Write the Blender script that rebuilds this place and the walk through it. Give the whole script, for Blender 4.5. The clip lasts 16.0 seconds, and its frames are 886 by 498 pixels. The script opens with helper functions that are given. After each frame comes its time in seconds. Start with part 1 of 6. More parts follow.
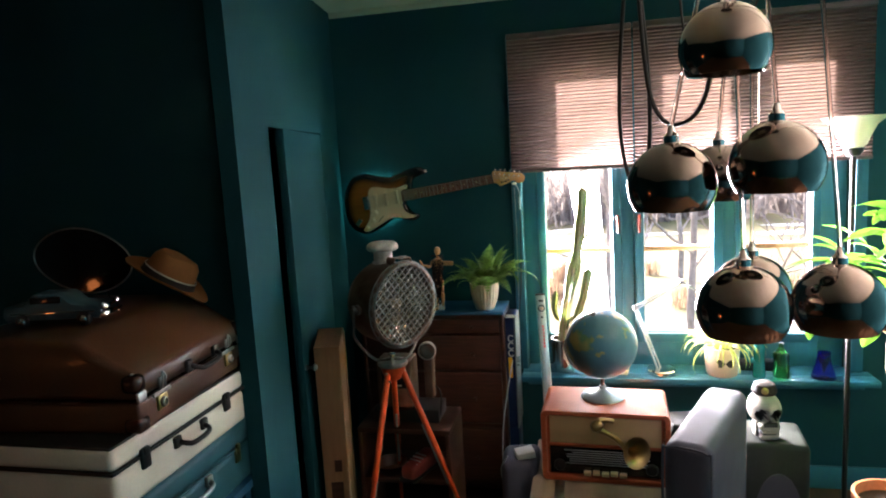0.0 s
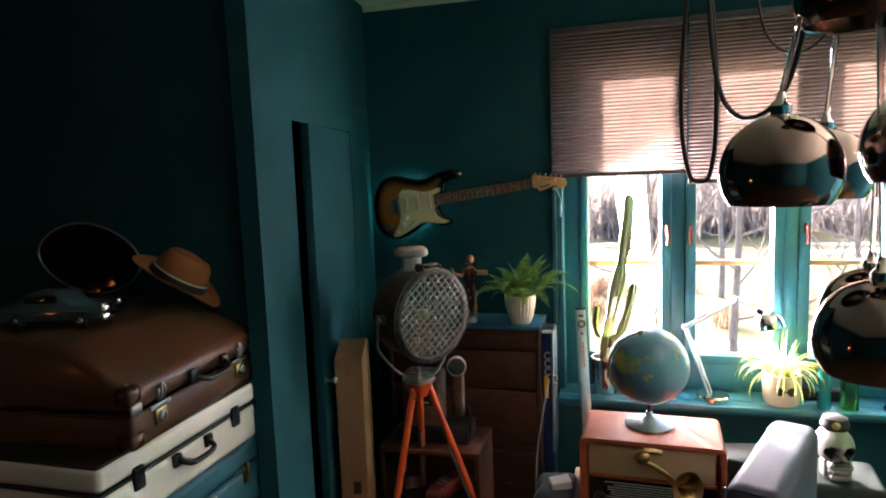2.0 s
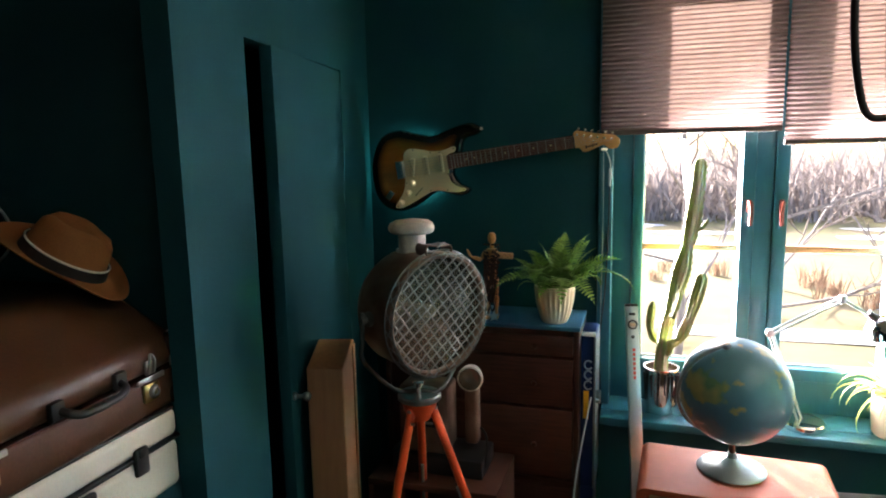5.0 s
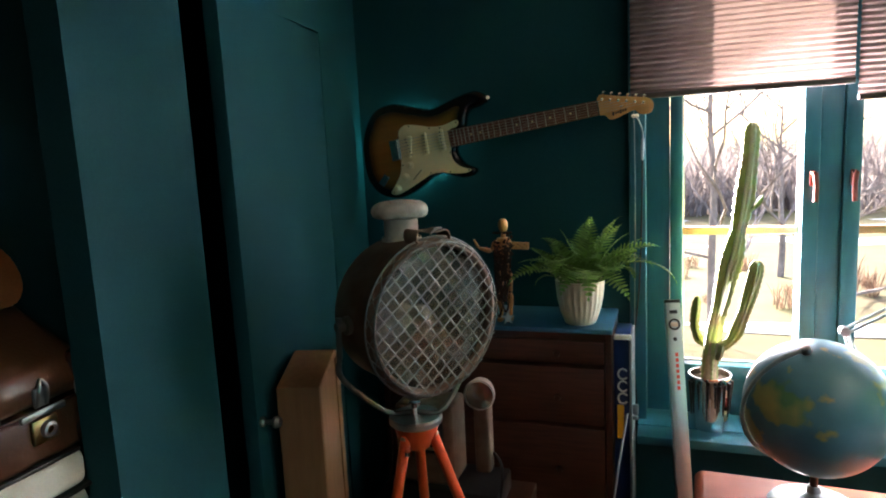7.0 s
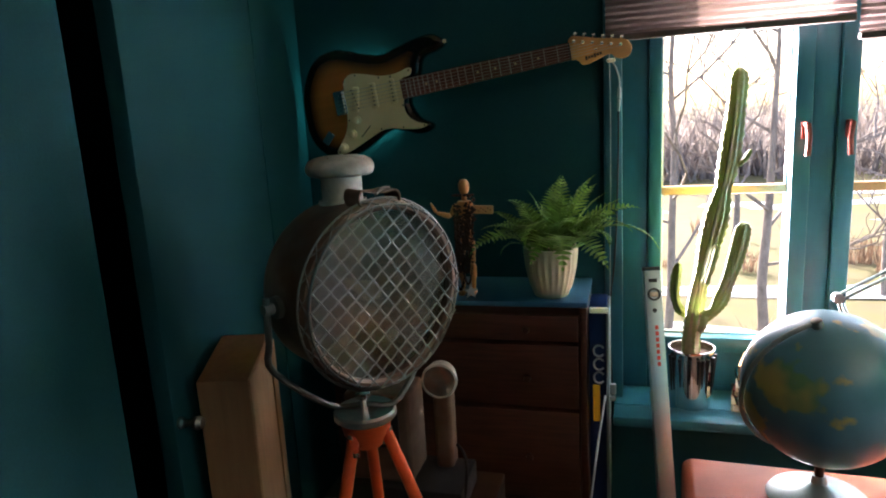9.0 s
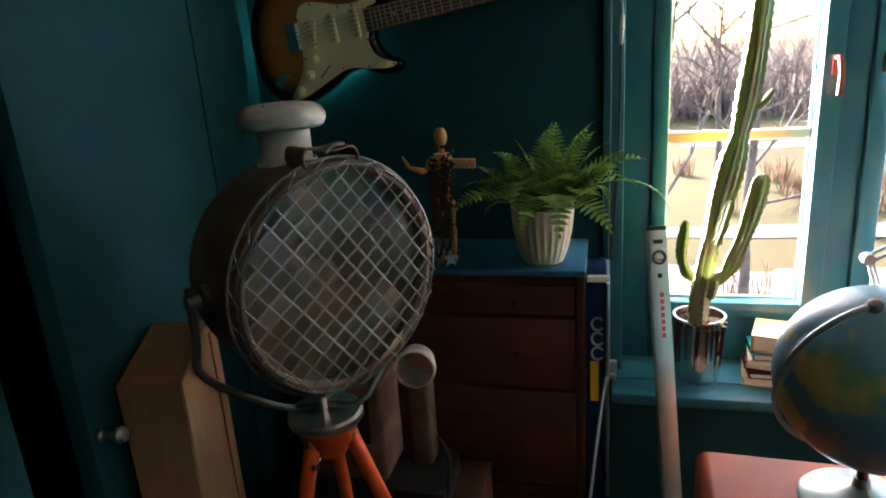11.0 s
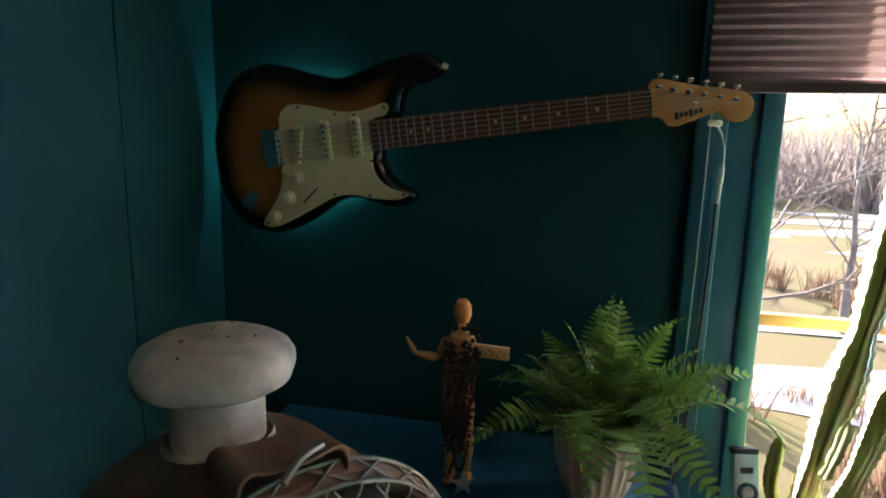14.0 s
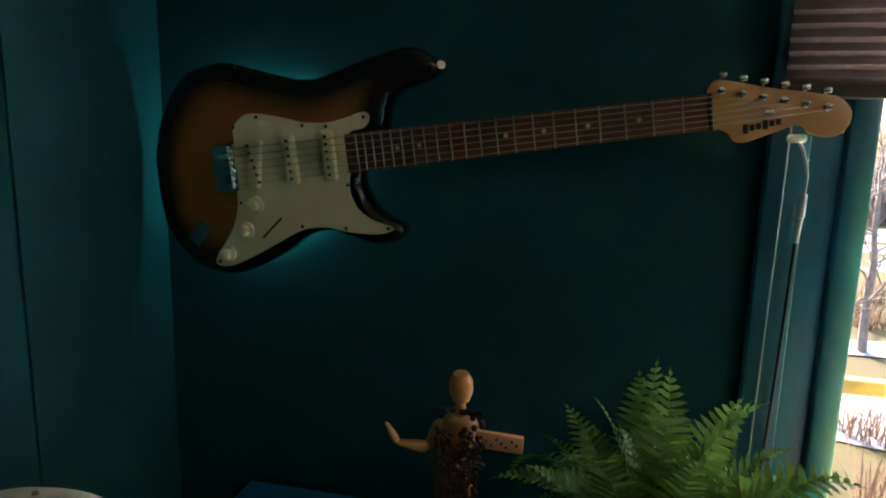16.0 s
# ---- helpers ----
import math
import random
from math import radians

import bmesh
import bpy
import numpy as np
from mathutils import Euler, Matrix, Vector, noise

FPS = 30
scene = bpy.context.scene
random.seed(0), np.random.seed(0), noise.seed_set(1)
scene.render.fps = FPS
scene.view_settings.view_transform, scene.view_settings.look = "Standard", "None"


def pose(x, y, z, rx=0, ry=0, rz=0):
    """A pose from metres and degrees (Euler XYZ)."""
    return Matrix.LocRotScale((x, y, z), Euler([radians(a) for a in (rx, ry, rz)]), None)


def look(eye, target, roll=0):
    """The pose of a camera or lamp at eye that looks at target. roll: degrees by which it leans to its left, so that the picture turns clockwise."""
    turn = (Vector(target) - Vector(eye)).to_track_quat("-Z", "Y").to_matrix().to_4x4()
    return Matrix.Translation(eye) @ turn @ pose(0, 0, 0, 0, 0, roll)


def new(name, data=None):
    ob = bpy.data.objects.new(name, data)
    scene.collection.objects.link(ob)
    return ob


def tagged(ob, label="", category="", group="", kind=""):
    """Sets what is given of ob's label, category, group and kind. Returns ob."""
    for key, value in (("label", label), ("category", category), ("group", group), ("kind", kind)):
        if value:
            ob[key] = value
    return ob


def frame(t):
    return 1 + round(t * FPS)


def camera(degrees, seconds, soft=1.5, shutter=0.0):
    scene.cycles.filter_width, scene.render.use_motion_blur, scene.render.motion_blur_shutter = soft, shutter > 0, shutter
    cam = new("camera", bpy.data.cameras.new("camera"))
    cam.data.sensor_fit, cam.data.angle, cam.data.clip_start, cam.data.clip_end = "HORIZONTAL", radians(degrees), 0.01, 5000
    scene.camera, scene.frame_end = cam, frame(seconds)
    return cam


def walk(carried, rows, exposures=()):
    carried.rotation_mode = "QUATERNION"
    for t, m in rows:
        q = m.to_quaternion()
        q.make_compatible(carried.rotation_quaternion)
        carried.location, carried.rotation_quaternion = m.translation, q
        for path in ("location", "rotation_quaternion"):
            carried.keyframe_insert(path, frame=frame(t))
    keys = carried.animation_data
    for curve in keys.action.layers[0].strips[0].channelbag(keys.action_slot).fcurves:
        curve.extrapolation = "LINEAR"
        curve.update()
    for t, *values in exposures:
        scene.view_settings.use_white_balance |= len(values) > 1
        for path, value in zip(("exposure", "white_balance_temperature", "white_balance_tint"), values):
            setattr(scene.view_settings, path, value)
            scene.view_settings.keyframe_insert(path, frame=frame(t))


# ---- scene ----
cam = camera(69.0, 16.0, soft=2.0)
PATH = [
    (0, (0.341, 0.471, 1.638), (-0.086, 2.407, 1.37), -3.3),
    (0.5, (0.336, 0.516, 1.628), (-0.117, 2.446, 1.369), -3.0),
    (1, (0.322, 0.559, 1.619), (-0.154, 2.485, 1.368), -2.7),
    (1.5, (0.31, 0.603, 1.604), (-0.191, 2.524, 1.367), -2.4),
    (2, (0.301, 0.664, 1.599), (-0.229, 2.579, 1.368), -2.2),
    (2.5, (0.301, 0.738, 1.594), (-0.255, 2.645, 1.36), -1.9),
    (3, (0.292, 0.827, 1.582), (-0.276, 2.729, 1.339), -1.7),
    (3.5, (0.261, 0.933, 1.573), (-0.307, 2.832, 1.31), -1.3),
    (4, (0.225, 1.047, 1.558), (-0.347, 2.943, 1.279), -1.1),
    (4.5, (0.192, 1.162, 1.534), (-0.393, 3.053, 1.246), -1.0),
    (4.7, (0.178, 1.21, 1.528), (-0.41, 3.098, 1.232), -1.1),
    (6.8, (0.109, 1.585, 1.442), (-0.548, 3.451, 1.142), -2.3),
    (7, (0.107, 1.617, 1.432), (-0.547, 3.485, 1.141), -2.9),
    (7.5, (0.099, 1.685, 1.428), (-0.541, 3.557, 1.136), -3.1),
    (8, (0.101, 1.744, 1.441), (-0.52, 3.618, 1.123), -3.2),
    (8.5, (0.088, 1.786, 1.428), (-0.502, 3.666, 1.082), -3.3),
    (9, (0.053, 1.833, 1.387), (-0.487, 3.719, 0.997), -3.3),
    (9.2, (0.042, 1.85, 1.373), (-0.479, 3.735, 0.956), -3.3),
    (11.3, (-0.005, 2.119, 1.382), (-0.49, 3.976, 0.816), -4.0),
    (11.5, (-0.014, 2.159, 1.395), (-0.516, 4.019, 0.855), -3.7),
    (12, (-0.038, 2.251, 1.46), (-0.577, 4.11, 0.956), -1.7),
    (12.5, (-0.077, 2.327, 1.502), (-0.605, 4.204, 1.058), -0.7),
    (13, (-0.11, 2.386, 1.525), (-0.609, 4.277, 1.111), 0.1),
    (13.5, (-0.138, 2.44, 1.521), (-0.597, 4.344, 1.116), 0.9),
    (14, (-0.17, 2.498, 1.509), (-0.59, 4.414, 1.117), 1.3),
    (14.5, (-0.182, 2.563, 1.502), (-0.623, 4.478, 1.133), 1.4),
    (15, (-0.186, 2.641, 1.502), (-0.661, 4.551, 1.144), 1.2),
    (15.5, (-0.192, 2.701, 1.503), (-0.672, 4.61, 1.155), 1.2),
    (16, (-0.205, 2.746, 1.511), (-0.657, 4.661, 1.155), 1.4),
]
walk(cam, [(t, look(eye, target, roll)) for t, eye, target, roll in PATH],
     [(0.0, 2.80, 6500, 18), (5.0, 2.60, 6500, 18), (8.5, 2.25, 6500, 18), (12.0, 1.92, 6500, 18), (16.0, 2.05, 6500, 18)])

# ---- light ----
TRAVEL = Vector((0.46, -1.0, -0.52)).normalized()
sun_data = bpy.data.lights.new("sun", "SUN")
sun_data.energy, sun_data.angle, sun_data.color = 5.0, radians(0.6), (1.0, 0.93, 0.82)
sun = new("sun", sun_data)
sun.rotation_euler = TRAVEL.to_track_quat("-Z", "Y").to_euler()

world = bpy.data.worlds.new("sky")
scene.world = world
world.use_nodes = True
wn = world.node_tree.nodes
sky = wn.new("ShaderNodeTexSky")
sky.sky_type, sky.sun_disc = "NISHITA", False
sky.sun_elevation = math.asin(-TRAVEL.z)
sky.sun_rotation = math.atan2(-TRAVEL.x, -TRAVEL.y)
sky.air_density, sky.dust_density = 1.0, 2.5
wn["Background"].inputs["Strength"].default_value = 0.15
world.node_tree.links.new(sky.outputs[0], wn["Background"].inputs["Color"])


# daylight in the openings of the three casements, below the blinds
for x0, x1 in ((0.155, 0.480), (0.628, 0.945), (1.090, 1.375)):
    data = bpy.data.lights.new("window_daylight", "AREA")
    data.shape, data.size, data.size_y = "RECTANGLE", x1 - x0, 0.80
    data.energy, data.color, data.spread = 23.0, (1.0, 0.94, 0.98), radians(88)
    xm = (x0 + x1) / 2
    new("window_daylight", data).matrix_basis = look((xm, 3.764, 1.145), (xm + 0.85, 2.764, 1.26))


# ---- materials ----
def pmat(name, col, rough=0.5, metal=0.0, var=0.2, scale=20.0, bump=0.1, col2=None, big=2.5, coat=0.0, stretch=(1, 1, 1), fine=6.0,
         translucent=0.0, spec=0.3, isle=0.0):
    """A surface with grain at two sizes, a slight relief and uneven gloss."""
    m = bpy.data.materials.new(name)
    m.use_nodes = True
    nt, n = m.node_tree, m.node_tree.nodes
    b = n["Principled BSDF"]
    b.inputs["Metallic"].default_value = metal
    b.inputs["Coat Weight"].default_value = coat
    b.inputs["Coat Roughness"].default_value = 0.12
    b.inputs["Specular IOR Level"].default_value = spec
    tc, mp = n.new("ShaderNodeTexCoord"), n.new("ShaderNodeMapping")
    mp.inputs["Scale"].default_value = stretch
    nt.links.new(tc.outputs["Object"], mp.inputs["Vector"])
    n1, n2 = n.new("ShaderNodeTexNoise"), n.new("ShaderNodeTexNoise")
    n1.inputs["Scale"].default_value, n1.inputs["Detail"].default_value = scale, fine
    n2.inputs["Scale"].default_value, n2.inputs["Detail"].default_value = big, 3.0
    nt.links.new(mp.outputs[0], n1.inputs["Vector"])
    nt.links.new(tc.outputs["Object"], n2.inputs["Vector"])
    add = n.new("ShaderNodeMath")
    add.operation = "ADD"
    nt.links.new(n1.outputs["Fac"], add.inputs[0])
    nt.links.new(n2.outputs["Fac"], add.inputs[1])
    ramp = n.new("ShaderNodeMapRange")
    ramp.inputs["From Min"].default_value, ramp.inputs["From Max"].default_value = 0.65, 1.35
    nt.links.new(add.outputs[0], ramp.inputs["Value"])
    mix = n.new("ShaderNodeMix")
    mix.data_type = "RGBA"
    second = col2 or tuple(c * (1 - var) for c in col)
    first = col if col2 else tuple(min(1, c * (1 + var)) for c in col)
    mix.inputs["A"].default_value, mix.inputs["B"].default_value = (*first, 1), (*second, 1)
    nt.links.new(ramp.outputs[0], mix.inputs["Factor"])
    colour = mix.outputs["Result"]
    if isle:
        geo, hsv, rng = n.new("ShaderNodeNewGeometry"), n.new("ShaderNodeHueSaturation"), n.new("ShaderNodeMapRange")
        rng.inputs["To Min"].default_value, rng.inputs["To Max"].default_value = 1 - isle, 1 + isle
        nt.links.new(geo.outputs["Random Per Island"], rng.inputs["Value"])
        nt.links.new(rng.outputs[0], hsv.inputs["Value"])
        nt.links.new(colour, hsv.inputs["Color"])
        colour = hsv.outputs["Color"]
    nt.links.new(colour, b.inputs["Base Color"])
    rr = n.new("ShaderNodeMapRange")
    rr.inputs["To Min"].default_value, rr.inputs["To Max"].default_value = max(0.02, rough * 0.8), min(1, rough * 1.25)
    nt.links.new(n2.outputs["Fac"], rr.inputs["Value"])
    nt.links.new(rr.outputs[0], b.inputs["Roughness"])
    if bump:
        bp = n.new("ShaderNodeBump")
        bp.inputs["Strength"].default_value, bp.inputs["Distance"].default_value = bump, 0.002
        nt.links.new(n1.outputs["Fac"], bp.inputs["Height"])
        nt.links.new(bp.outputs[0], b.inputs["Normal"])
    if translucent:
        tr, ms = n.new("ShaderNodeBsdfTranslucent"), n.new("ShaderNodeMixShader")
        ms.inputs[0].default_value = translucent
        nt.links.new(colour, tr.inputs["Color"])
        nt.links.new(b.outputs[0], ms.inputs[1])
        nt.links.new(tr.outputs[0], ms.inputs[2])
        nt.links.new(ms.outputs[0], n["Material Output"].inputs["Surface"])
    return m


def glow(name, col, strength):
    m = bpy.data.materials.new(name)
    m.use_nodes = True
    b = m.node_tree.nodes["Principled BSDF"]
    b.inputs["Base Color"].default_value = (*col, 1)
    b.inputs["Emission Color"].default_value = (*col, 1)
    b.inputs["Emission Strength"].default_value = strength
    return m


def glass(name, col=(1, 1, 1), rough=0.0, ior=1.45):
    m = bpy.data.materials.new(name)
    m.use_nodes = True
    b = m.node_tree.nodes["Principled BSDF"]
    b.inputs["Base Color"].default_value = (*col, 1)
    b.inputs["Transmission Weight"].default_value = 1.0
    b.inputs["Roughness"].default_value = rough
    b.inputs["IOR"].default_value = ior
    return m


WALL = pmat("teal_wall_paint", (0.010, 0.059, 0.069), 0.7, var=0.14, scale=260, bump=0.25, big=1.3, spec=0.1)
# glossy wall teal, its base lifted to hold the haze round the window
TRIM = pmat("hazed_teal_gloss", (0.019, 0.125, 0.170), 0.33, spec=0.5, var=0.12, scale=90, bump=0.08, big=5, stretch=(1, 1, 0.15))
CREAM = pmat("cream_ceiling_paint", (0.74, 0.66, 0.5), 0.7, var=0.06, scale=120, bump=0.15)
FLOORMAT = pmat("dark_floor_wood", (0.085, 0.045, 0.025), 0.4, var=0.3, scale=10, stretch=(8, 0.6, 1), bump=0.1)
BLIND = pmat("pleated_blind_fabric", (0.165, 0.115, 0.105), 0.9, var=0.16, scale=70, bump=0.1, big=9, stretch=(0.25, 1, 3), translucent=0.48)
RAILMAT = pmat("blind_rail_metal", (0.10, 0.075, 0.07), 0.5, var=0.1, bump=0.0)
CHROME = pmat("chrome", (0.82, 0.79, 0.76), 0.06, 1.0, var=0.04, scale=8, bump=0.0)
SMOKE = pmat("dark_chrome", (0.27, 0.215, 0.19), 0.08, 1.0, var=0.06, scale=6, bump=0.0)
WHITE_IN = pmat("white_enamel", (0.7, 0.68, 0.64), 0.5, var=0.05, bump=0.0)
STEEL = pmat("worn_steel", (0.42, 0.40, 0.38), 0.35, 1.0, var=0.25, scale=40, bump=0.1)
BRASS = pmat("old_brass", (0.40, 0.27, 0.11), 0.28, 1.0, var=0.25, scale=30, bump=0.05)
BLACK = pmat("black_plastic", (0.015, 0.014, 0.014), 0.35, var=0.2, bump=0.05)
RUBBER = pmat("black_cable_rubber", (0.018, 0.014, 0.013), 0.5, var=0.2, bump=0.0)
LEATHER = pmat("brown_case_leather", (0.080, 0.031, 0.015), 0.34, var=0.18, scale=160, bump=0.3, big=5, coat=0.12)
CORNERMAT = pmat("dark_corner_leather", (0.05, 0.016, 0.010), 0.25, var=0.3, scale=60, bump=0.1, coat=0.3)
IVORY = pmat("cream_case_vinyl", (0.68, 0.61, 0.50), 0.42, var=0.08, scale=240, bump=0.3, big=4)
TEALCASE = pmat("teal_case_vinyl", (0.020, 0.085, 0.105), 0.38, var=0.2, scale=240, bump=0.3, big=5)
BLUEPAINT = pmat("blue_painted_wood", (0.02, 0.09, 0.16), 0.4, var=0.15, scale=40, bump=0.1)
FELT = pmat("brown_felt", (0.27, 0.095, 0.026), 0.9, var=0.18, scale=300, bump=0.4, big=10)
BANDMAT = pmat("dark_hat_ribbon", (0.025, 0.015, 0.012), 0.6, var=0.2, scale=200, bump=0.2)
CARD = pmat("brown_cardboard", (0.31, 0.155, 0.075), 0.75, var=0.14, scale=90, bump=0.15, stretch=(1, 1, 0.1), big=4)
ORANGE = pmat("orange_enamel", (0.62, 0.075, 0.018), 0.38, var=0.2, scale=35, bump=0.1)
WALNUT = pmat("dark_walnut", (0.055, 0.021, 0.013), 0.38, var=0.5, scale=9, stretch=(1.0, 1.0, 14), bump=0.08, big=3, coat=0.15)
WALNUT_H = pmat("dark_walnut_across", (0.060, 0.021, 0.013), 0.38, var=0.5, scale=9, stretch=(1.0, 1.0, 14), bump=0.08, big=3, coat=0.15)
RADIOWOOD = pmat("red_mahogany_veneer", (0.33, 0.075, 0.028), 0.5, var=0.3, scale=8, stretch=(1.2, 1, 12), bump=0.03, big=4, coat=0.05, spec=0.2)
CLOTH = pmat("speaker_cloth", (0.44, 0.30, 0.15), 0.9, var=0.2, scale=420, bump=0.4, stretch=(1, 1, 1.5))
DIAL = pmat("dark_dial_glass", (0.012, 0.010, 0.010), 0.08, var=0.1, bump=0.0, coat=0.5)
KEYMAT = pmat("ivory_keys", (0.66, 0.52, 0.30), 0.3, var=0.1, bump=0.0)
SUEDE = pmat("grey_blue_leather", (0.062, 0.064, 0.085), 0.6, spec=0.2, var=0.12, scale=200, bump=0.25, big=5)
POTWHITE = pmat("white_glazed_clay", (0.60, 0.49, 0.36), 0.35, var=0.1, scale=40, bump=0.1)
TERRA = pmat("terracotta", (0.48, 0.19, 0.09), 0.7, var=0.18, scale=60, bump=0.2)
SOIL = pmat("potting_soil", (0.045, 0.024, 0.014), 0.95, var=0.5, scale=90, bump=1.0)
FERN = pmat("fern_leaf", (0.12, 0.215, 0.045), 0.42, var=0.25, scale=60, bump=0.1, translucent=0.35, isle=0.3)
LEAF = pmat("broad_leaf", (0.10, 0.27, 0.025), 0.35, var=0.2, scale=30, bump=0.1, translucent=0.45, isle=0.25)
SPIDER = pmat("pale_striped_leaf", (0.42, 0.46, 0.12), 0.45, var=0.15, scale=50, bump=0.05, translucent=0.45, isle=0.2)
CACTUS = pmat("cactus_skin", (0.13, 0.20, 0.035), 0.5, var=0.35, scale=26, bump=0.3, big=11, col2=(0.13, 0.085, 0.035), translucent=0.1)
CORK = pmat("cactus_cork", (0.17, 0.12, 0.06), 0.8, var=0.4, scale=60, bump=0.6)
BARK = pmat("tree_bark", (0.25, 0.21, 0.195), 0.9, var=0.45, scale=14, bump=0.6, stretch=(1, 1, 0.4))
TWIGMAT = pmat("bare_twigs", (0.27, 0.22, 0.205), 0.9, var=0.2, bump=0.0, translucent=0.4)
GRASS = pmat("spring_grass", (0.13, 0.135, 0.036), 0.95, var=0.3, scale=0.9, bump=0.3, col2=(0.15, 0.105, 0.062), big=0.16)
SNOW = pmat("old_snow", (0.50, 0.51, 0.53), 0.7, var=0.04, scale=4, bump=0.3)
BUSHMAT = pmat("brown_brush", (0.22, 0.14, 0.095), 0.95, var=0.3, scale=3, bump=0.0, isle=0.3, translucent=0.5)
# distance haze is mixed into the woods' pale base colour
WOODLAND = pmat("far_woods_haze_tint", (0.31, 0.265, 0.25), 0.95, var=0.2, scale=0.6, bump=0.0, isle=0.25, translucent=0.5)
FACADE = pmat("teal_render", (0.4, 0.38, 0.34), 0.8, var=0.1, scale=30)
MUNTIN = pmat("raw_pine_bar", (0.55, 0.30, 0.14), 0.5, var=0.15, scale=20, stretch=(0.2, 1, 1), bump=0.05)
COPPER = pmat("copper_red_handle", (0.16, 0.035, 0.022), 0.5, 0.3, var=0.2, bump=0.0)
ALU = pmat("anodised_aluminium", (0.34, 0.40, 0.40), 0.38, 0.75, var=0.08, scale=80, stretch=(1, 1, 0.05), bump=0.03)
REDPRINT = pmat("red_print", (0.55, 0.05, 0.03), 0.5, var=0.1, bump=0.0)
# black of prints and small parts, also the skull's painted-in hollow shade
PRINTSHADE = pmat("black_print_and_shade", (0.02, 0.02, 0.02), 0.5, var=0.1, bump=0.0)
SILVERPRINT = pmat("silver_print", (0.45, 0.5, 0.52), 0.4, var=0.1, bump=0.0)
YELLOWTAPE = pmat("yellow_label", (0.75, 0.42, 0.02), 0.5, var=0.1, bump=0.0)
BLUEBOX = pmat("blue_lacquer", (0.006, 0.024, 0.09), 0.3, var=0.15, bump=0.05)
PANEGLASS = glass("window_glass", (1, 1, 1), 0.0, 1.02)
LENSGLASS = glass("lens_glass", (0.95, 0.92, 0.86), 0.03)
CORDMAT = glass("clear_cord", (0.85, 0.72, 0.66), 0.12, 1.3)
BOTTLEGREEN = glass("green_bottle_glass", (0.05, 0.45, 0.10), 0.05)
BOTTLEBLUE = glass("blue_bottle_glass", (0.02, 0.05, 0.65), 0.05)
TEALGLAZE = pmat("teal_glaze", (0.01, 0.16, 0.19), 0.25, var=0.15, bump=0.0)
OPAL = pmat("opal_shade_glass", (0.80, 0.80, 0.68), 0.3, var=0.03, bump=0.0, translucent=0.6)
MAPLE = pmat("lacquered_maple", (0.60, 0.30, 0.12), 0.25, var=0.12, scale=10, stretch=(0.3, 1, 3), bump=0.02, coat=0.4)
ROSEWOOD = pmat("rosewood", (0.14, 0.05, 0.03), 0.45, var=0.4, scale=30, stretch=(0.15, 1, 2), bump=0.06)
GUARD = pmat("aged_cream_plastic", (0.74, 0.60, 0.36), 0.3, var=0.05, scale=30, bump=0.0)
PEGWOOD = pmat("figure_wood", (0.52, 0.22, 0.08), 0.4, var=0.2, scale=30, stretch=(1, 1, 0.2), bump=0.05)
DARKBEAD = pmat("dark_beads", (0.05, 0.03, 0.025), 0.2, var=0.3, bump=0.0, coat=0.4)
BONE = pmat("bone_white", (0.27, 0.255, 0.22), 0.5, var=0.25, scale=30, bump=0.2)
GREYBOX = pmat("grey_green_paint", (0.022, 0.028, 0.025), 0.75, var=0.15, scale=30, bump=0.1, spec=0.1)
RUST = pmat("rusty_grey_paint", (0.19, 0.125, 0.09), 0.48, 0.35, var=0.38, scale=18, bump=0.25, col2=(0.10, 0.045, 0.025), big=9)
CAPMAT = pmat("chalky_cast_metal", (0.46, 0.42, 0.38), 0.8, var=0.45, scale=36, bump=0.9, big=16)
DUSTGLASS = pmat("dusty_lamp_glass", (0.40, 0.32, 0.25), 0.14, var=0.15, scale=30, bump=0.05, big=9)
DUSTGLASS.node_tree.nodes["Principled BSDF"].inputs["Transmission Weight"].default_value = 0.80
DARKGLASS = pmat("blackened_mirror", (0.006, 0.005, 0.005), 0.04, var=0.2, bump=0.0, spec=0.3)
DARKSTEEL = pmat("dark_wire_steel", (0.17, 0.155, 0.14), 0.42, 0.9, var=0.3, scale=40, bump=0.1)
REFLECT = pmat("dull_silver_reflector", (0.60, 0.57, 0.52), 0.22, 0.9, var=0.1, scale=14, bump=0.05)
TOYBLUE = pmat("toy_blue_enamel", (0.035, 0.065, 0.075), 0.35, var=0.15, bump=0.0, coat=0.15)
ROPEWHITE = pmat("white_cord", (0.38, 0.42, 0.43), 0.6, var=0.1, bump=0.0)
PAPER = pmat("book_paper", (0.72, 0.66, 0.5), 0.8, var=0.1, scale=200, stretch=(0.05, 0.05, 1), bump=0.1)
BOOKRED = pmat("book_cover_red", (0.20, 0.035, 0.03), 0.5, var=0.2, bump=0.05)
BOOKORANGE = pmat("book_cover_orange", (0.62, 0.33, 0.13), 0.5, var=0.15, bump=0.05)
BOOKTAN = pmat("book_cover_tan", (0.6, 0.45, 0.25), 0.5, var=0.2, bump=0.05)
TRUNKTOP = pmat("worn_trunk_top", (0.26, 0.19, 0.14), 0.7, spec=0.15, var=0.3, scale=14, stretch=(1, 0.2, 1), bump=0.2, big=5)
LED = glow("led_strip", (0.15, 1.0, 0.92), 6.0)
WARMBULB = glow("warm_bulb", (1.0, 0.30, 0.08), 2.0)


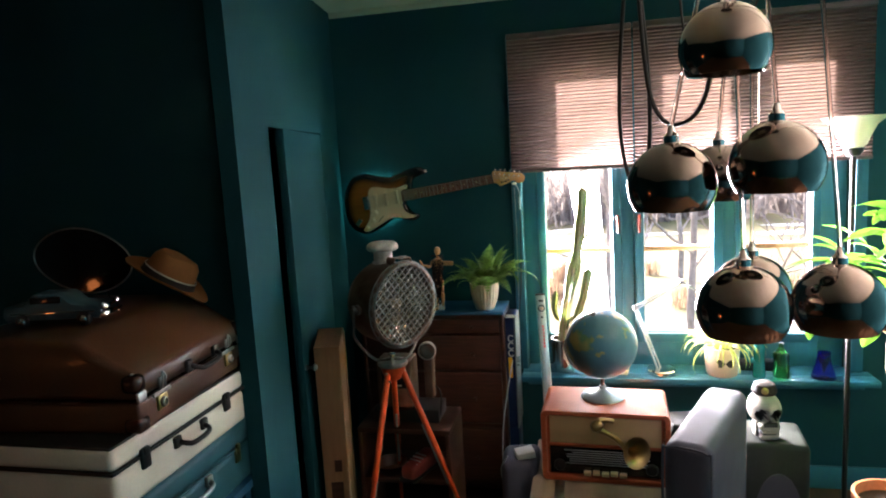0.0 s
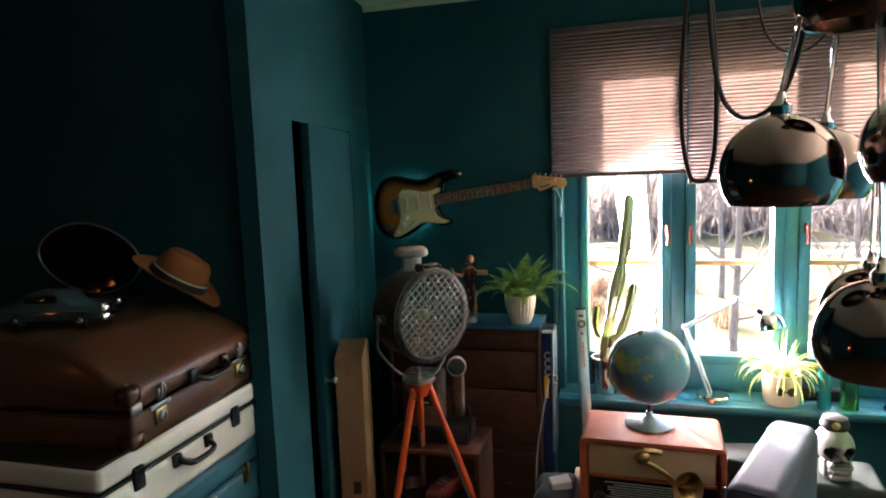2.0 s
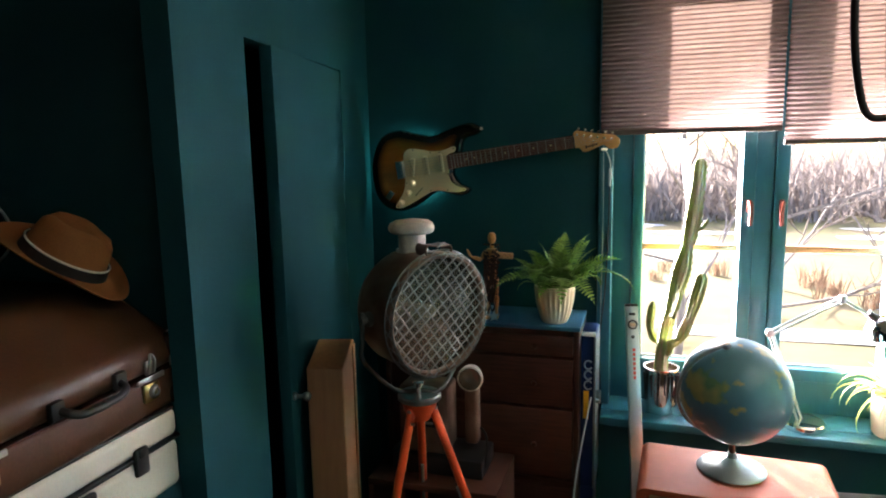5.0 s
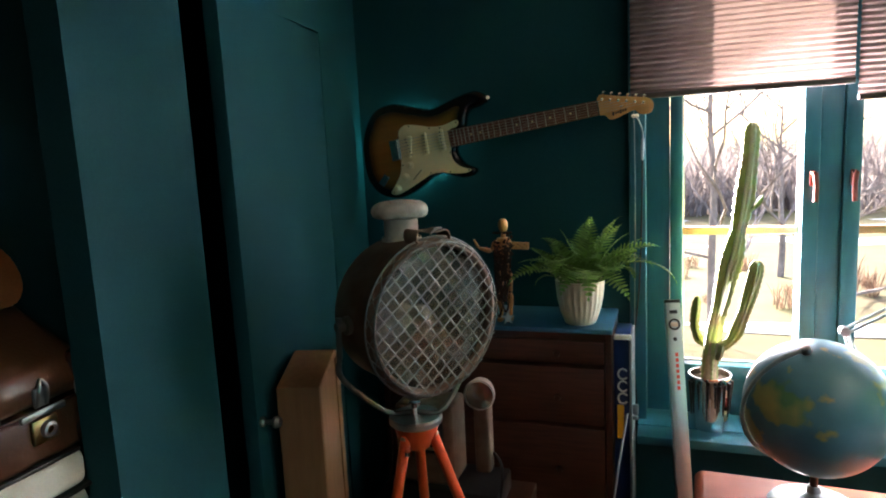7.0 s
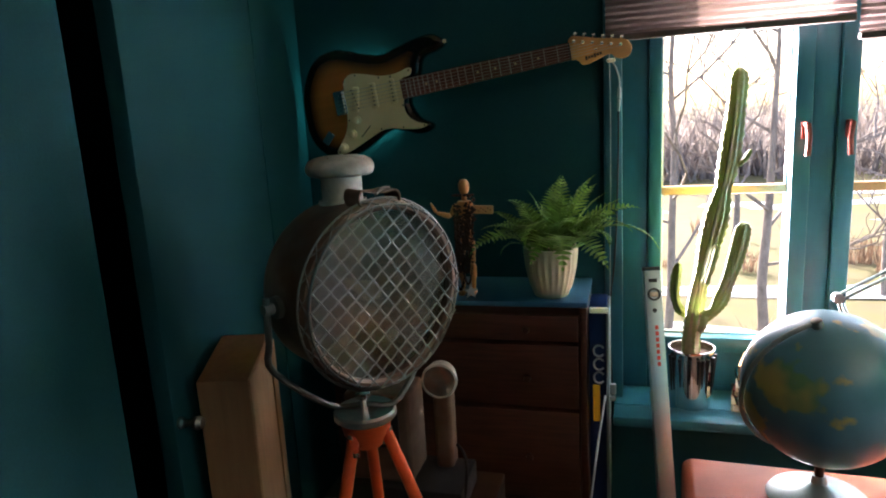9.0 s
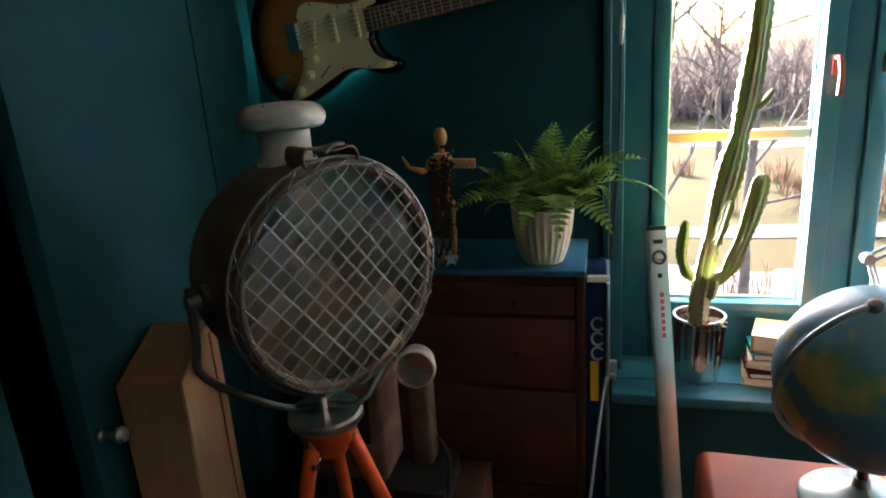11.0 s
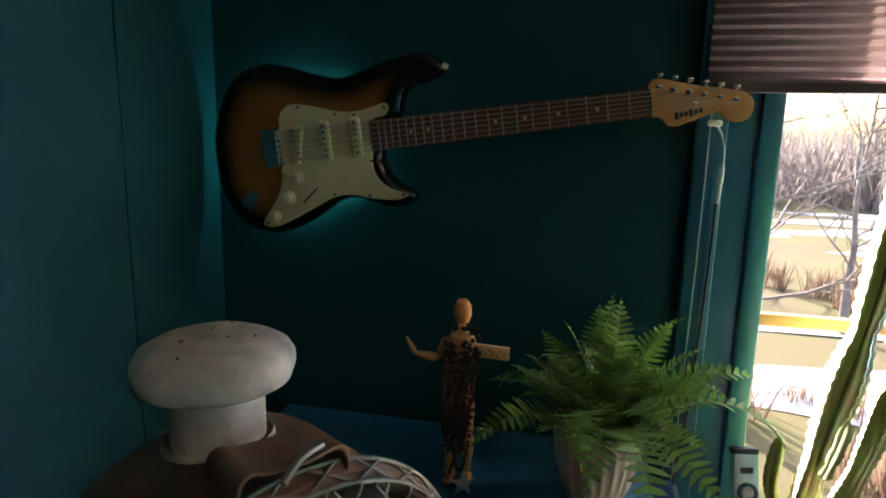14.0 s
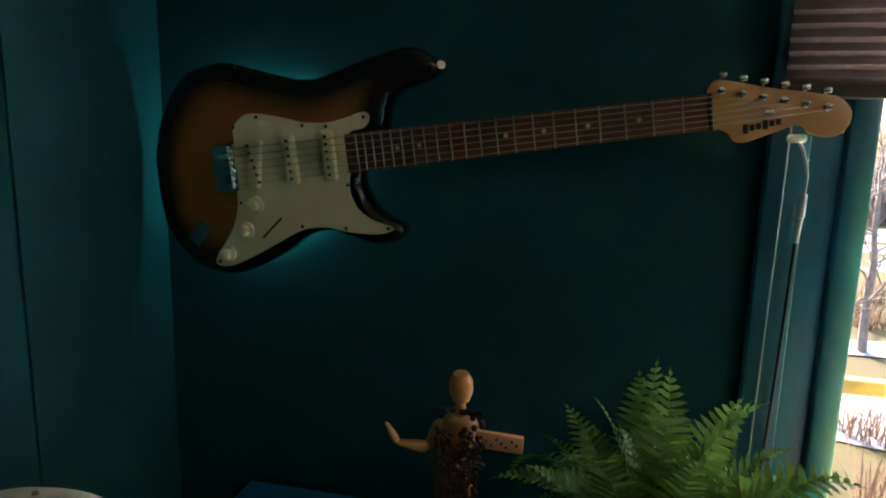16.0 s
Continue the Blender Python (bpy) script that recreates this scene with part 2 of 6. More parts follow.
def sunburst():
    """Amber lacquer that darkens to black at the body's rim."""
    m = pmat("sunburst_lacquer", (0.27, 0.10, 0.017), 0.16, var=0.2, scale=14, stretch=(0.2, 1, 3), bump=0.0, coat=0.7)
    nt, n = m.node_tree, m.node_tree.nodes
    at = n.new("ShaderNodeAttribute")
    at.attribute_name = "rim"
    mix = n.new("ShaderNodeMix")
    mix.data_type = "RGBA"
    b = n["Principled BSDF"]
    nt.links.new(b.inputs["Base Color"].links[0].from_socket, mix.inputs["A"])
    mix.inputs["B"].default_value = (0.006, 0.004, 0.003, 1)
    nt.links.new(at.outputs["Fac"], mix.inputs["Factor"])
    nt.links.new(mix.outputs["Result"], b.inputs["Base Color"])
    return m


def globe_paint():
    """Blue seas with green, yellow and ochre land."""
    m = pmat("globe_print", (0.075, 0.20, 0.26), 0.35, var=0.12, scale=30, bump=0.02, coat=0.4)
    nt, n = m.node_tree, m.node_tree.nodes
    b = n["Principled BSDF"]
    sea = b.inputs["Base Color"].links[0].from_socket
    tc, land, tone = n.new("ShaderNodeTexCoord"), n.new("ShaderNodeTexNoise"), n.new("ShaderNodeTexNoise")
    land.inputs["Scale"].default_value, land.inputs["Detail"].default_value = 8.0, 8
    tone.inputs["Scale"].default_value, tone.inputs["Detail"].default_value = 16, 2
    for t in (land, tone):
        nt.links.new(tc.outputs["Object"], t.inputs["Vector"])
    edge, ramp, mix = n.new("ShaderNodeMapRange"), n.new("ShaderNodeValToRGB"), n.new("ShaderNodeMix")
    edge.inputs["From Min"].default_value, edge.inputs["From Max"].default_value = 0.53, 0.56
    ramp.color_ramp.elements[0].position, ramp.color_ramp.elements[0].color = 0.4, (0.10, 0.22, 0.11, 1)
    ramp.color_ramp.elements[1].position, ramp.color_ramp.elements[1].color = 0.62, (0.42, 0.34, 0.11, 1)
    mix.data_type = "RGBA"
    nt.links.new(land.outputs["Fac"], edge.inputs["Value"])
    nt.links.new(tone.outputs["Fac"], ramp.inputs["Fac"])
    nt.links.new(edge.outputs[0], mix.inputs["Factor"])
    nt.links.new(sea, mix.inputs["A"])
    nt.links.new(ramp.outputs["Color"], mix.inputs["B"])
    nt.links.new(mix.outputs["Result"], b.inputs["Base Color"])
    return m


BURST, GLOBEMAT = sunburst(), globe_paint()


# ---- builders ----
def part(name, bm, material, parent=None, label="", sharp=38):
    """Links a bmesh as one mesh object, under a thing or a part."""
    me = bpy.data.meshes.new(name)
    bmesh.ops.recalc_face_normals(bm, faces=bm.faces)
    bm.to_mesh(me)
    bm.free()
    me.polygons.foreach_set("use_smooth", [True] * len(me.polygons))
    me.set_sharp_from_angle(angle=radians(sharp))
    me.materials.append(material)
    ob = new(name, me)
    if parent is not None:
        ob.parent = parent
    if label:
        tagged(ob, label)
    return ob


def thing(name, at, label, category, rz=0, rx=0, ry=0, group=""):
    """An empty at a thing's base that carries its parts."""
    ob = new(name)
    ob.empty_display_size = 0.05
    ob.matrix_basis = pose(*at, rx, ry, rz)
    return tagged(ob, label, category, group)


def setting(name, bm, material, label="", sharp=38):
    return tagged(part(name, bm, material, None, label, sharp), kind="structure")


def box(sx, sy, sz, at=(0, 0, 0), bev=0.0, seg=2, turn=None):
    """A block whose middle is at the place given, with its edges rounded."""
    bm = bmesh.new()
    bmesh.ops.create_cube(bm, size=1.0)
    bmesh.ops.scale(bm, vec=(sx, sy, sz), verts=bm.verts)
    if bev:
        bmesh.ops.bevel(bm, geom=bm.edges[:], offset=bev, segments=seg, profile=0.5, affect="EDGES")
    if turn:
        bmesh.ops.transform(bm, matrix=pose(0, 0, 0, *turn), verts=bm.verts)
    bmesh.ops.translate(bm, vec=at, verts=bm.verts)
    return bm


def span(x0, x1, y0, y1, z0, z1, bev=0.0, seg=2):
    return box(x1 - x0, y1 - y0, z1 - z0, ((x0 + x1) / 2, (y0 + y1) / 2, (z0 + z1) / 2), bev, seg)


def join(*bms):
    """Several bmeshes as one."""
    out = bmesh.new()
    for b in bms:
        me = bpy.data.meshes.new("joined")
        b.to_mesh(me)
        b.free()
        out.from_mesh(me)
        bpy.data.meshes.remove(me)
    return out


def moved(bm, m):
    bmesh.ops.transform(bm, matrix=m, verts=bm.verts)
    return bm


def lathe(profile, n=32, at=(0, 0, 0)):
    """A body turned round z from (radius, height) pairs; radius 0 closes an end."""
    bm = bmesh.new()
    rings = []
    for r, z in profile:
        if r <= 1e-6:
            rings.append([bm.verts.new((0, 0, z))])
        else:
            rings.append([bm.verts.new((r * math.cos(2 * math.pi * i / n), r * math.sin(2 * math.pi * i / n), z)) for i in range(n)])
    for a, b in zip(rings, rings[1:]):
        for i in range(n):
            j = (i + 1) % n
            if len(a) == 1 and len(b) > 1:
                bm.faces.new((a[0], b[j], b[i]))
            elif len(b) == 1 and len(a) > 1:
                bm.faces.new((a[i], a[j], b[0]))
            elif len(a) > 1:
                bm.faces.new((a[i], a[j], b[j], b[i]))
    bmesh.ops.translate(bm, vec=at, verts=bm.verts)
    return bm


def smooth_line(pts, steps=6, closed=False):
    """A soft curve through the points."""
    p = [Vector(q) for q in pts]
    n, out = len(p), []
    for i in range(n if closed else n - 1):
        if closed:
            a, b, c, d = p[i - 1], p[i], p[(i + 1) % n], p[(i + 2) % n]
        else:
            a, b, c, d = p[max(i - 1, 0)], p[i], p[i + 1], p[min(i + 2, n - 1)]
        for k in range(steps):
            t = k / steps
            out.append(0.5 * (2 * b + (c - a) * t + (2 * a - 5 * b + 4 * c - d) * t * t + (3 * b - a - 3 * c + d) * t ** 3))
    if not closed:
        out.append(p[-1])
    return out


def tube(pts, r, n=8, closed=False):
    """A rod or cable along the points; r is one radius or one a point."""
    bm = bmesh.new()
    pts = [Vector(p) for p in pts]
    m = len(pts)
    radii = r if isinstance(r, (list, tuple)) else [r] * m
    up = None
    rings = []
    for i, p in enumerate(pts):
        a = pts[i - 1] if (i or closed) else p
        b = pts[(i + 1) % m] if (i < m - 1 or closed) else p
        d = (b - a).normalized()
        if up is None:
            up = d.orthogonal().normalized()
        up = (up - d * up.dot(d))
        up = up.normalized() if up.length > 1e-6 else d.orthogonal().normalized()
        side = d.cross(up)
        rings.append([bm.verts.new(p + (up * math.cos(2 * math.pi * k / n) + side * math.sin(2 * math.pi * k / n)) * radii[i]) for k in range(n)])
    pairs = list(zip(rings, rings[1:])) + ([(rings[-1], rings[0])] if closed else [])
    for a, b in pairs:
        for k in range(n):
            j = (k + 1) % n
            bm.faces.new((a[k], a[j], b[j], b[k]))
    if not closed:
        bm.faces.new(rings[0][::-1])
        bm.faces.new(rings[-1])
    return bm


def plate(outline, depth, bev=0.0, seg=2):
    """A flat shape in x and z, given as 2D points, with its front at y = 0 and its back at y = depth."""
    bm = bmesh.new()
    front = [bm.verts.new((x, 0, z)) for x, z in outline]
    back = [bm.verts.new((x, depth, z)) for x, z in outline]
    n = len(outline)
    f0 = bm.faces.new(front)
    f1 = bm.faces.new(back[::-1])
    for i in range(n):
        j = (i + 1) % n
        bm.faces.new((front[j], front[i], back[i], back[j]))
    bmesh.ops.recalc_face_normals(bm, faces=bm.faces)
    if bev:
        rim = [e for e in bm.edges if (f0 in e.link_faces or f1 in e.link_faces)]
        bmesh.ops.bevel(bm, geom=rim, offset=bev, segments=seg, profile=0.5, affect="EDGES")
    bmesh.ops.triangulate(bm, faces=[f for f in bm.faces if len(f.verts) > 8])
    return bm


def rod(a, b, r, n=10):
    return tube([a, b], r, n)


# ---- the room ----
CEIL, BACK = 2.41, 3.66
WIN_L, WIN_R, WIN_B, WIN_T = 0.05, 1.52, 0.56, 2.15
setting("floor", span(-2.4, 2.7, -1.7, 3.86, -0.12, 0.0), FLOORMAT, "dark stained wooden floor")
setting("ceiling", span(-2.4, 2.7, -1.7, 3.86, CEIL, CEIL + 0.15), CREAM, "plain cream painted ceiling")
setting("wall_north", join(
    span(-2.4, WIN_L, BACK, 3.86, 0, CEIL), span(WIN_R, 2.7, BACK, 3.86, 0, CEIL),
    span(WIN_L, WIN_R, BACK, 3.86, 0, WIN_B), span(WIN_L, WIN_R, BACK, 3.86, WIN_T, CEIL)), WALL, "matt dark teal painted wall with a window")
setting("wall_east", span(2.5, 2.7, -1.7, BACK, 0, CEIL), WALL, "matt dark teal painted wall")
setting("wall_west", span(-2.4, -2.2, -1.7, BACK, 0, CEIL), WALL, "matt dark teal painted wall")
setting("wall_south", span(-2.2, 2.5, -1.7, -1.5, 0, CEIL), WALL, "matt dark teal painted wall behind")
setting("foundation", span(-2.4, 2.7, -1.7, 3.86, -3.6, -0.13), FACADE, "plain rendered house foundation")

# the corner cupboard: its long side runs slightly askew, its short side faces the room
P0, P1 = Vector((-0.733, 2.368, 0)), Vector((-0.885, 3.66, 0))
ALONG = (P1 - P0).normalized()
SKEW = math.degrees(math.atan2(ALONG.y, ALONG.x)) - 90
LONG = (P1 - P0).length
ASKEW = pose(P0.x, P0.y, 0, 0, 0, SKEW)
setting("wall_cupboard", moved(join(span(-0.06, 0, 0.0, 0.302, 0, CEIL), span(-0.06, 0, 0.985, LONG, 0, CEIL), span(-0.06, 0, 0.302, 0.985, 1.80, CEIL)), ASKEW),
        WALL, "matt dark teal long wall of a corner cupboard")
setting("wall_cupboard_end", span(-2.2, -0.800, 2.415, 2.50, 0, CEIL), WALL, "matt dark teal end wall of a corner cupboard")

door = thing("door_1", ASKEW @ Vector((0.0, 0.982, 0.012)), "flush teal painted cupboard door standing ajar", "door", rz=SKEW + 2.2)
door["kind"] = "structure"
part("leaf", span(-0.035, 0.0, -0.578, 0.0, 0, 1.784, 0.003), WALL, door)
part("door_knob", moved(lathe([(0, 0), (0.011, 0), (0.011, 0.006), (0.006, 0.01), (0.006, 0.026), (0.012, 0.03), (0.014, 0.038), (0.01, 0.046), (0, 0.047)], 16),
                        pose(0.0, -0.560, 0.84, 0, 90, 0)), STEEL, door, "small worn metal knob")

# ---- the window ----
window = thing("window_1", (0, 3.72, WIN_B), "teal painted three-light casement window with pine glazing bars", "window")
window["kind"] = "structure"
window.matrix_basis = Matrix.Identity(4)
FY0, FY1 = 3.735, 3.815
PANES = [(0.155, 0.480), (0.628, 0.945), (1.090, 1.375)]
PZ0, PZ1 = 0.735, 2.06
part("window_frame", join(
    span(WIN_L, 0.118, FY0, FY1, WIN_B, WIN_T, 0.003), span(1.412, WIN_R, FY0, FY1, WIN_B, WIN_T, 0.003),
    span(0.118, 1.412, FY0, FY1, WIN_B, 0.69, 0.003), span(0.118, 1.412, FY0, FY1, 2.105, WIN_T, 0.003),
    span(0.525, 0.583, FY0, FY1, 0.69, 2.105, 0.003), span(0.990, 1.045, FY0, FY1, 0.69, 2.105, 0.003)), TRIM, window)
for k, (a, b) in enumerate(PANES):
    lo, hi = (0.119, 0.524, 0.584, 0.989, 1.046, 1.411)[2 * k], (0.119, 0.524, 0.584, 0.989, 1.046, 1.411)[2 * k + 1]
    sash = part("sash", join(
        span(lo, a, FY0 - 0.012, FY1 - 0.02, 0.691, 2.104, 0.004), span(b, hi, FY0 - 0.012, FY1 - 0.02, 0.691, 2.104, 0.004),
        span(a, b, FY0 - 0.012, FY1 - 0.02, 0.691, PZ0, 0.004), span(a, b, FY0 - 0.012, FY1 - 0.02, PZ1, 2.104, 0.004)), TRIM, window)
    part("glazing_bar", span(a, b, 3.762, 3.784, 1.143, 1.167, 0.004), MUNTIN, sash, "varnished pine glazing bar")
    for z0, z1 in ((PZ0, 1.143), (1.167, PZ1)):
        pane = part("pane", span(a + 0.001, b - 0.001, 3.772, 3.776, z0 + 0.001, z1 - 0.001), PANEGLASS, sash)
        pane.visible_shadow = False
    part("putty_bead", join(span(a, a + 0.006, 3.764, 3.7715, PZ0, PZ1, 0.002), span(b - 0.006, b, 3.764, 3.7715, PZ0, PZ1, 0.002),
                            span(a + 0.006, b - 0.006, 3.764, 3.7715, PZ0, PZ0 + 0.006, 0.002)), WHITE_IN, sash, "white glazing bead")
for hx, sx in ((0.505, 1), (0.652 - 0.045, -1), (1.068, 1)):
    part("window_handle", join(
        box(0.016, 0.008, 0.045, (hx, FY0 - 0.016, 1.31), 0.003), rod((hx, FY0 - 0.018, 1.325), (hx, FY0 - 0.045, 1.325), 0.006),
        tube(smooth_line([(hx, FY0 - 0.045, 1.327), (hx + 0.004 * sx, FY0 - 0.048, 1.29), (hx + 0.002 * sx, FY0 - 0.05, 1.245)], 4), 0.0075, 8)),
        COPPER, window, "copper red casement handle")
part("architrave", join(span(0.002, 0.05, 3.638, BACK, 0.574, 2.21, 0.004), span(WIN_R, 1.57, 3.638, BACK, 0.574, 2.21, 0.004)), TRIM, window)
part("window_sill", join(span(0.025, 1.60, 3.515, 3.60, 0.545, 0.573, 0.005), span(0.025, 1.60, 3.602, 3.7345, 0.5455, 0.5728, 0.002)), TRIM, window,
     "glossy teal painted plank sill")
part("apron", span(0.05, 1.575, 3.615, 3.66, 0.50, 0.5445, 0.004), TRIM, window)

setting("baseboard", join(span(-0.86, 2.5, 3.642, BACK, 0, 0.11, 0.004)), TRIM, "teal painted skirting board")
setting("picture_trim", span(-0.88, 2.5, 3.646, BACK, CEIL - 0.03, CEIL, 0.006), CREAM, "cream ceiling trim")


def pleated_blind(x0, x1, z0, z1, y):
    b = thing("pleated_blind", ((x0 + x1) / 2, y, z0), "brown pleated fabric blind half drawn over the window", "blind", group="window blinds")
    w = (x1 - x0) / 2
    bm = bmesh.new()
    n = int((z1 - z0 - 0.03) / 0.0078)
    rows = []
    for i in range(n + 1):
        z = 0.016 + (z1 - z0 - 0.03) * i / n
        yy = 0.005 if i % 2 else -0.005
        rows.append([bm.verts.new((-w + 2 * w * k / 10, yy + 0.001 * math.sin(k * 1.7 + i), z)) for k in range(11)])
    for a, c in zip(rows, rows[1:]):
        for k in range(10):
            bm.faces.new((a[k], a[k + 1], c[k + 1], c[k]))
    part("fabric", bm, BLIND, b, sharp=10)
    part("bottom_rail", box(2 * w, 0.022, 0.016, (0, 0, 0.008), 0.003), RAILMAT, b)
    part("head_rail", box(2 * w, 0.03, 0.026, (0, 0, z1 - z0), 0.004), RAILMAT, b)
    part("grip", box(0.05, 0.008, 0.006, (0.02, -0.013, 0.002), 0.002), WHITE_IN, b, "clear plastic pull grip")
    return b


pleated_blind(0.008, 0.578, 1.562, 2.20, 3.622)
pleated_blind(0.584, 1.112, 1.518, 2.20, 3.612)
pleated_blind(1.118, 1.575, 1.545, 2.20, 3.622)

# ---- suitcases ----
stand = thing("side_table", (-1.07, 2.07, 0), "low blue painted wooden table under suitcases", "table")
part("tabletop", box(0.56, 0.66, 0.03, (0, 0, 0.585), 0.004), BLUEPAINT, stand)
for sx in (-1, 1):
    for sy in (-1, 1):
        part("leg", box(0.04, 0.04, 0.57, (sx * 0.24, sy * 0.29, 0.285), 0.004), BLUEPAINT, stand)
    part("rail", box(0.02, 0.54, 0.07, (sx * 0.24, 0, 0.535), 0.003), BLUEPAINT, stand)


def handle_on(case, x, y, z, half, out, drop, material, label):
    """A grip of leather or plastic between two lugs, on the face at x."""
    h = part("handle", tube(smooth_line([(x + 0.004, y - half, z), (x + out * 0.8, y - half * 0.9, z - drop * 0.5), (x + out, y - half * 0.5, z - drop), (x + out, y + half * 0.5, z - drop),
                            (x + out * 0.8, y + half * 0.9, z - drop * 0.5), (x + 0.004, y + half, z)], 5), 0.0075, 10), material, case, label)
    for s in (-1, 1):
        part("lug", box(0.014, 0.03, 0.034, (x + 0.005, y + s * (half + 0.004), z), 0.005), material, h)
    return h


brown = thing("suitcase", (-1.05, 2.105, 0.992), "worn brown leather case with sloping lid and metal locks", "suitcase", rz=3.2, group="stacked suitcases")


def wedge_case(profile, half, bev):
    """A case whose side outline is given in x and z, and which runs along y."""
    bm = moved(plate([(x, z) for x, z in profile], 2 * half), pose(0, -half, 0))
    bmesh.ops.bevel(bm, geom=[e for e in bm.edges if len(e.link_faces) == 2 and e.calc_face_angle(0) > 0.3], offset=bev, segments=3, profile=0.5, affect="EDGES")
    return bm


part("shell", wedge_case([(-0.26, 0.0), (0.26, 0.0), (0.26, 0.082), (-0.26, 0.082)], 0.284, 0.010), LEATHER, brown)
part("lid", wedge_case([(-0.262, 0.086), (0.262, 0.086), (0.262, 0.146), (0.09, 0.252), (-0.262, 0.258)], 0.286, 0.024), LEATHER, brown)
for sy in (-1, 1):
    part("corner_cap", box(0.052, 0.05, 0.050, (0.243, sy * 0.268, 0.130), 0.018, 4), CORNERMAT, brown, "dark riveted leather corner")
    part("corner_cap", box(0.05, 0.05, 0.04, (0.241, sy * 0.268, 0.0205), 0.012, 3), CORNERMAT, brown, "dark riveted leather corner")
    part("rivet", lathe([(0, 0.004), (0.004, 0.003), (0.005, 0)], 10, (0.245, sy * 0.272, 0.1545)), STEEL, brown)
    lk = part("lock", box(0.008, 0.046, 0.040, (0.263, sy * 0.185, 0.052), 0.004), BRASS, brown, "worn nickel lock plate")
    part("crossbar", box(0.007, 0.078, 0.011, (0.264, sy * 0.185, 0.0795), 0.002), STEEL, lk)
    part("dial", moved(lathe([(0.006, 0.005), (0.008, 0.009), (0.012, 0.008), (0.014, 0.004), (0.014, 0)], 20), pose(0.266, sy * 0.187, 0.052, 0, 90, 0)), STEEL, lk)
    part("hasp_plate", box(0.006, 0.022, 0.030, (0.264, sy * 0.182, 0.104), 0.003), STEEL, lk)
    part("hasp", tube(smooth_line([(0.268, sy * 0.182 - 0.008, 0.092), (0.274, sy * 0.182 - 0.007, 0.118), (0.270, sy * 0.182, 0.132), (0.274, sy * 0.182 + 0.007, 0.118), (0.268, sy * 0.182 + 0.008, 0.092)], 4), 0.003, 8), STEEL, lk)
    part("side_plate", box(0.008, 0.036, 0.026, (0.262, sy * 0.268, 0.095), 0.003), STEEL, brown)
handle_on(brown, 0.265, 0.02, 0.108, 0.070, 0.034, 0.016, BLACK, "dark stitched leather handle")
part("seam", box(0.5275, 0.5765, 0.004, (0, 0, 0.084), 0.0015), CORNERMAT, brown)

cream = thing("suitcase", (-1.005, 2.055, 0.815), "cream vinyl suitcase with black trim and locks", "suitcase", rz=-0.5, group="stacked suitcases")
part("shell", box(0.43, 0.62, 0.108, (0, 0, 0.055), 0.020, 4), IVORY, cream)
part("lid", box(0.43, 0.62, 0.062, (0, 0, 0.145), 0.018, 4), IVORY, cream)
part("trim_band", box(0.434, 0.624, 0.009, (0, 0, 0.1115), 0.004), BLACK, cream, "black rubber trim band")
part("top_piping", box(0.42, 0.61, 0.008, (0, 0, 0.1745), 0.0035), BLACK, cream, "black piping")
for sy in (-1, 1):
    part("lock", join(box(0.014, 0.035, 0.058, (0.217, sy * 0.195, 0.105), 0.006), box(0.012, 0.022, 0.02, (0.222, sy * 0.195, 0.125), 0.004)), BLACK, cream, "black plastic latch")
handle_on(cream, 0.214, 0.0, 0.088, 0.06, 0.036, 0.014, BLACK, "black plastic handle")

tealc = thing("suitcase", (-1.02, 2.075, 0.602), "teal vinyl suitcase with brass locks", "suitcase", group="stacked suitcases")
part("shell", box(0.44, 0.66, 0.13, (0, 0, 0.066), 0.02, 3), TEALCASE, tealc)
part("lid", box(0.442, 0.662, 0.08, (0, 0, 0.172), 0.022, 3), TEALCASE, tealc)
part("edge_piping", box(0.448, 0.668, 0.007, (0, 0, 0.1345), 0.003), TEALCASE, tealc)
for sy in (-1, 1):
    part("lock", join(box(0.008, 0.03, 0.05, (0.222, sy * 0.225, 0.115), 0.003), box(0.012, 0.014, 0.036, (0.226, sy * 0.225, 0.135), 0.003)), BRASS, tealc, "brass lock")
handle_on(tealc, 0.221, -0.02, 0.115, 0.065, 0.03, 0.012, STEEL, "metal handle")

hat = thing("fedora_hat", (-0.980, 2.285, 1.304), "brown felt fedora hat with a dark ribbon on a suitcase", "hat", rz=24, rx=2, ry=33)
bm = lathe([(0.0, 0.096), (0.03, 0.097), (0.055, 0.104), (0.070, 0.101), (0.078, 0.085), (0.085, 0.05), (0.091, 0.016), (0.094, 0.010), (0.12, 0.008), (0.150, 0.016),
            (0.152, 0.019), (0.149, 0.019), (0.12, 0.012), (0.094, 0.014)], 40)
for v in bm.verts:
    x, y, z = v.co
    v.co.y *= 0.84
    if z > 0.06:
        pinch = math.exp(-((x - 0.05) / 0.04) ** 2)
        v.co.y *= 1 - 0.42 * pinch
        v.co.z -= 0.020 * math.exp(-(y / 0.018) ** 2) * (1 if z > 0.09 else 0) + 0.10 * max(0, -x - 0.02) * 0.4
    if (x * x + y * y) > 0.0108:
        v.co.z += 0.55 * (v.co.y / 0.84) ** 2 - 0.30 * max(0, x - 0.06) ** 1.2
part("felt", bm, FELT, hat, sharp=80)
bm = lathe([(0.0935, 0.011), (0.0965, 0.013), (0.0925, 0.036), (0.0895, 0.036)], 40)
for v in bm.verts:
    v.co.y *= 0.84
part("ribbon", bm, BANDMAT, hat, "dark ribbon band")
bm = lathe([(0.0922, 0.036), (0.0932, 0.0385), (0.0915, 0.041), (0.0895, 0.039)], 40)
for v in bm.verts:
    v.co.y *= 0.84
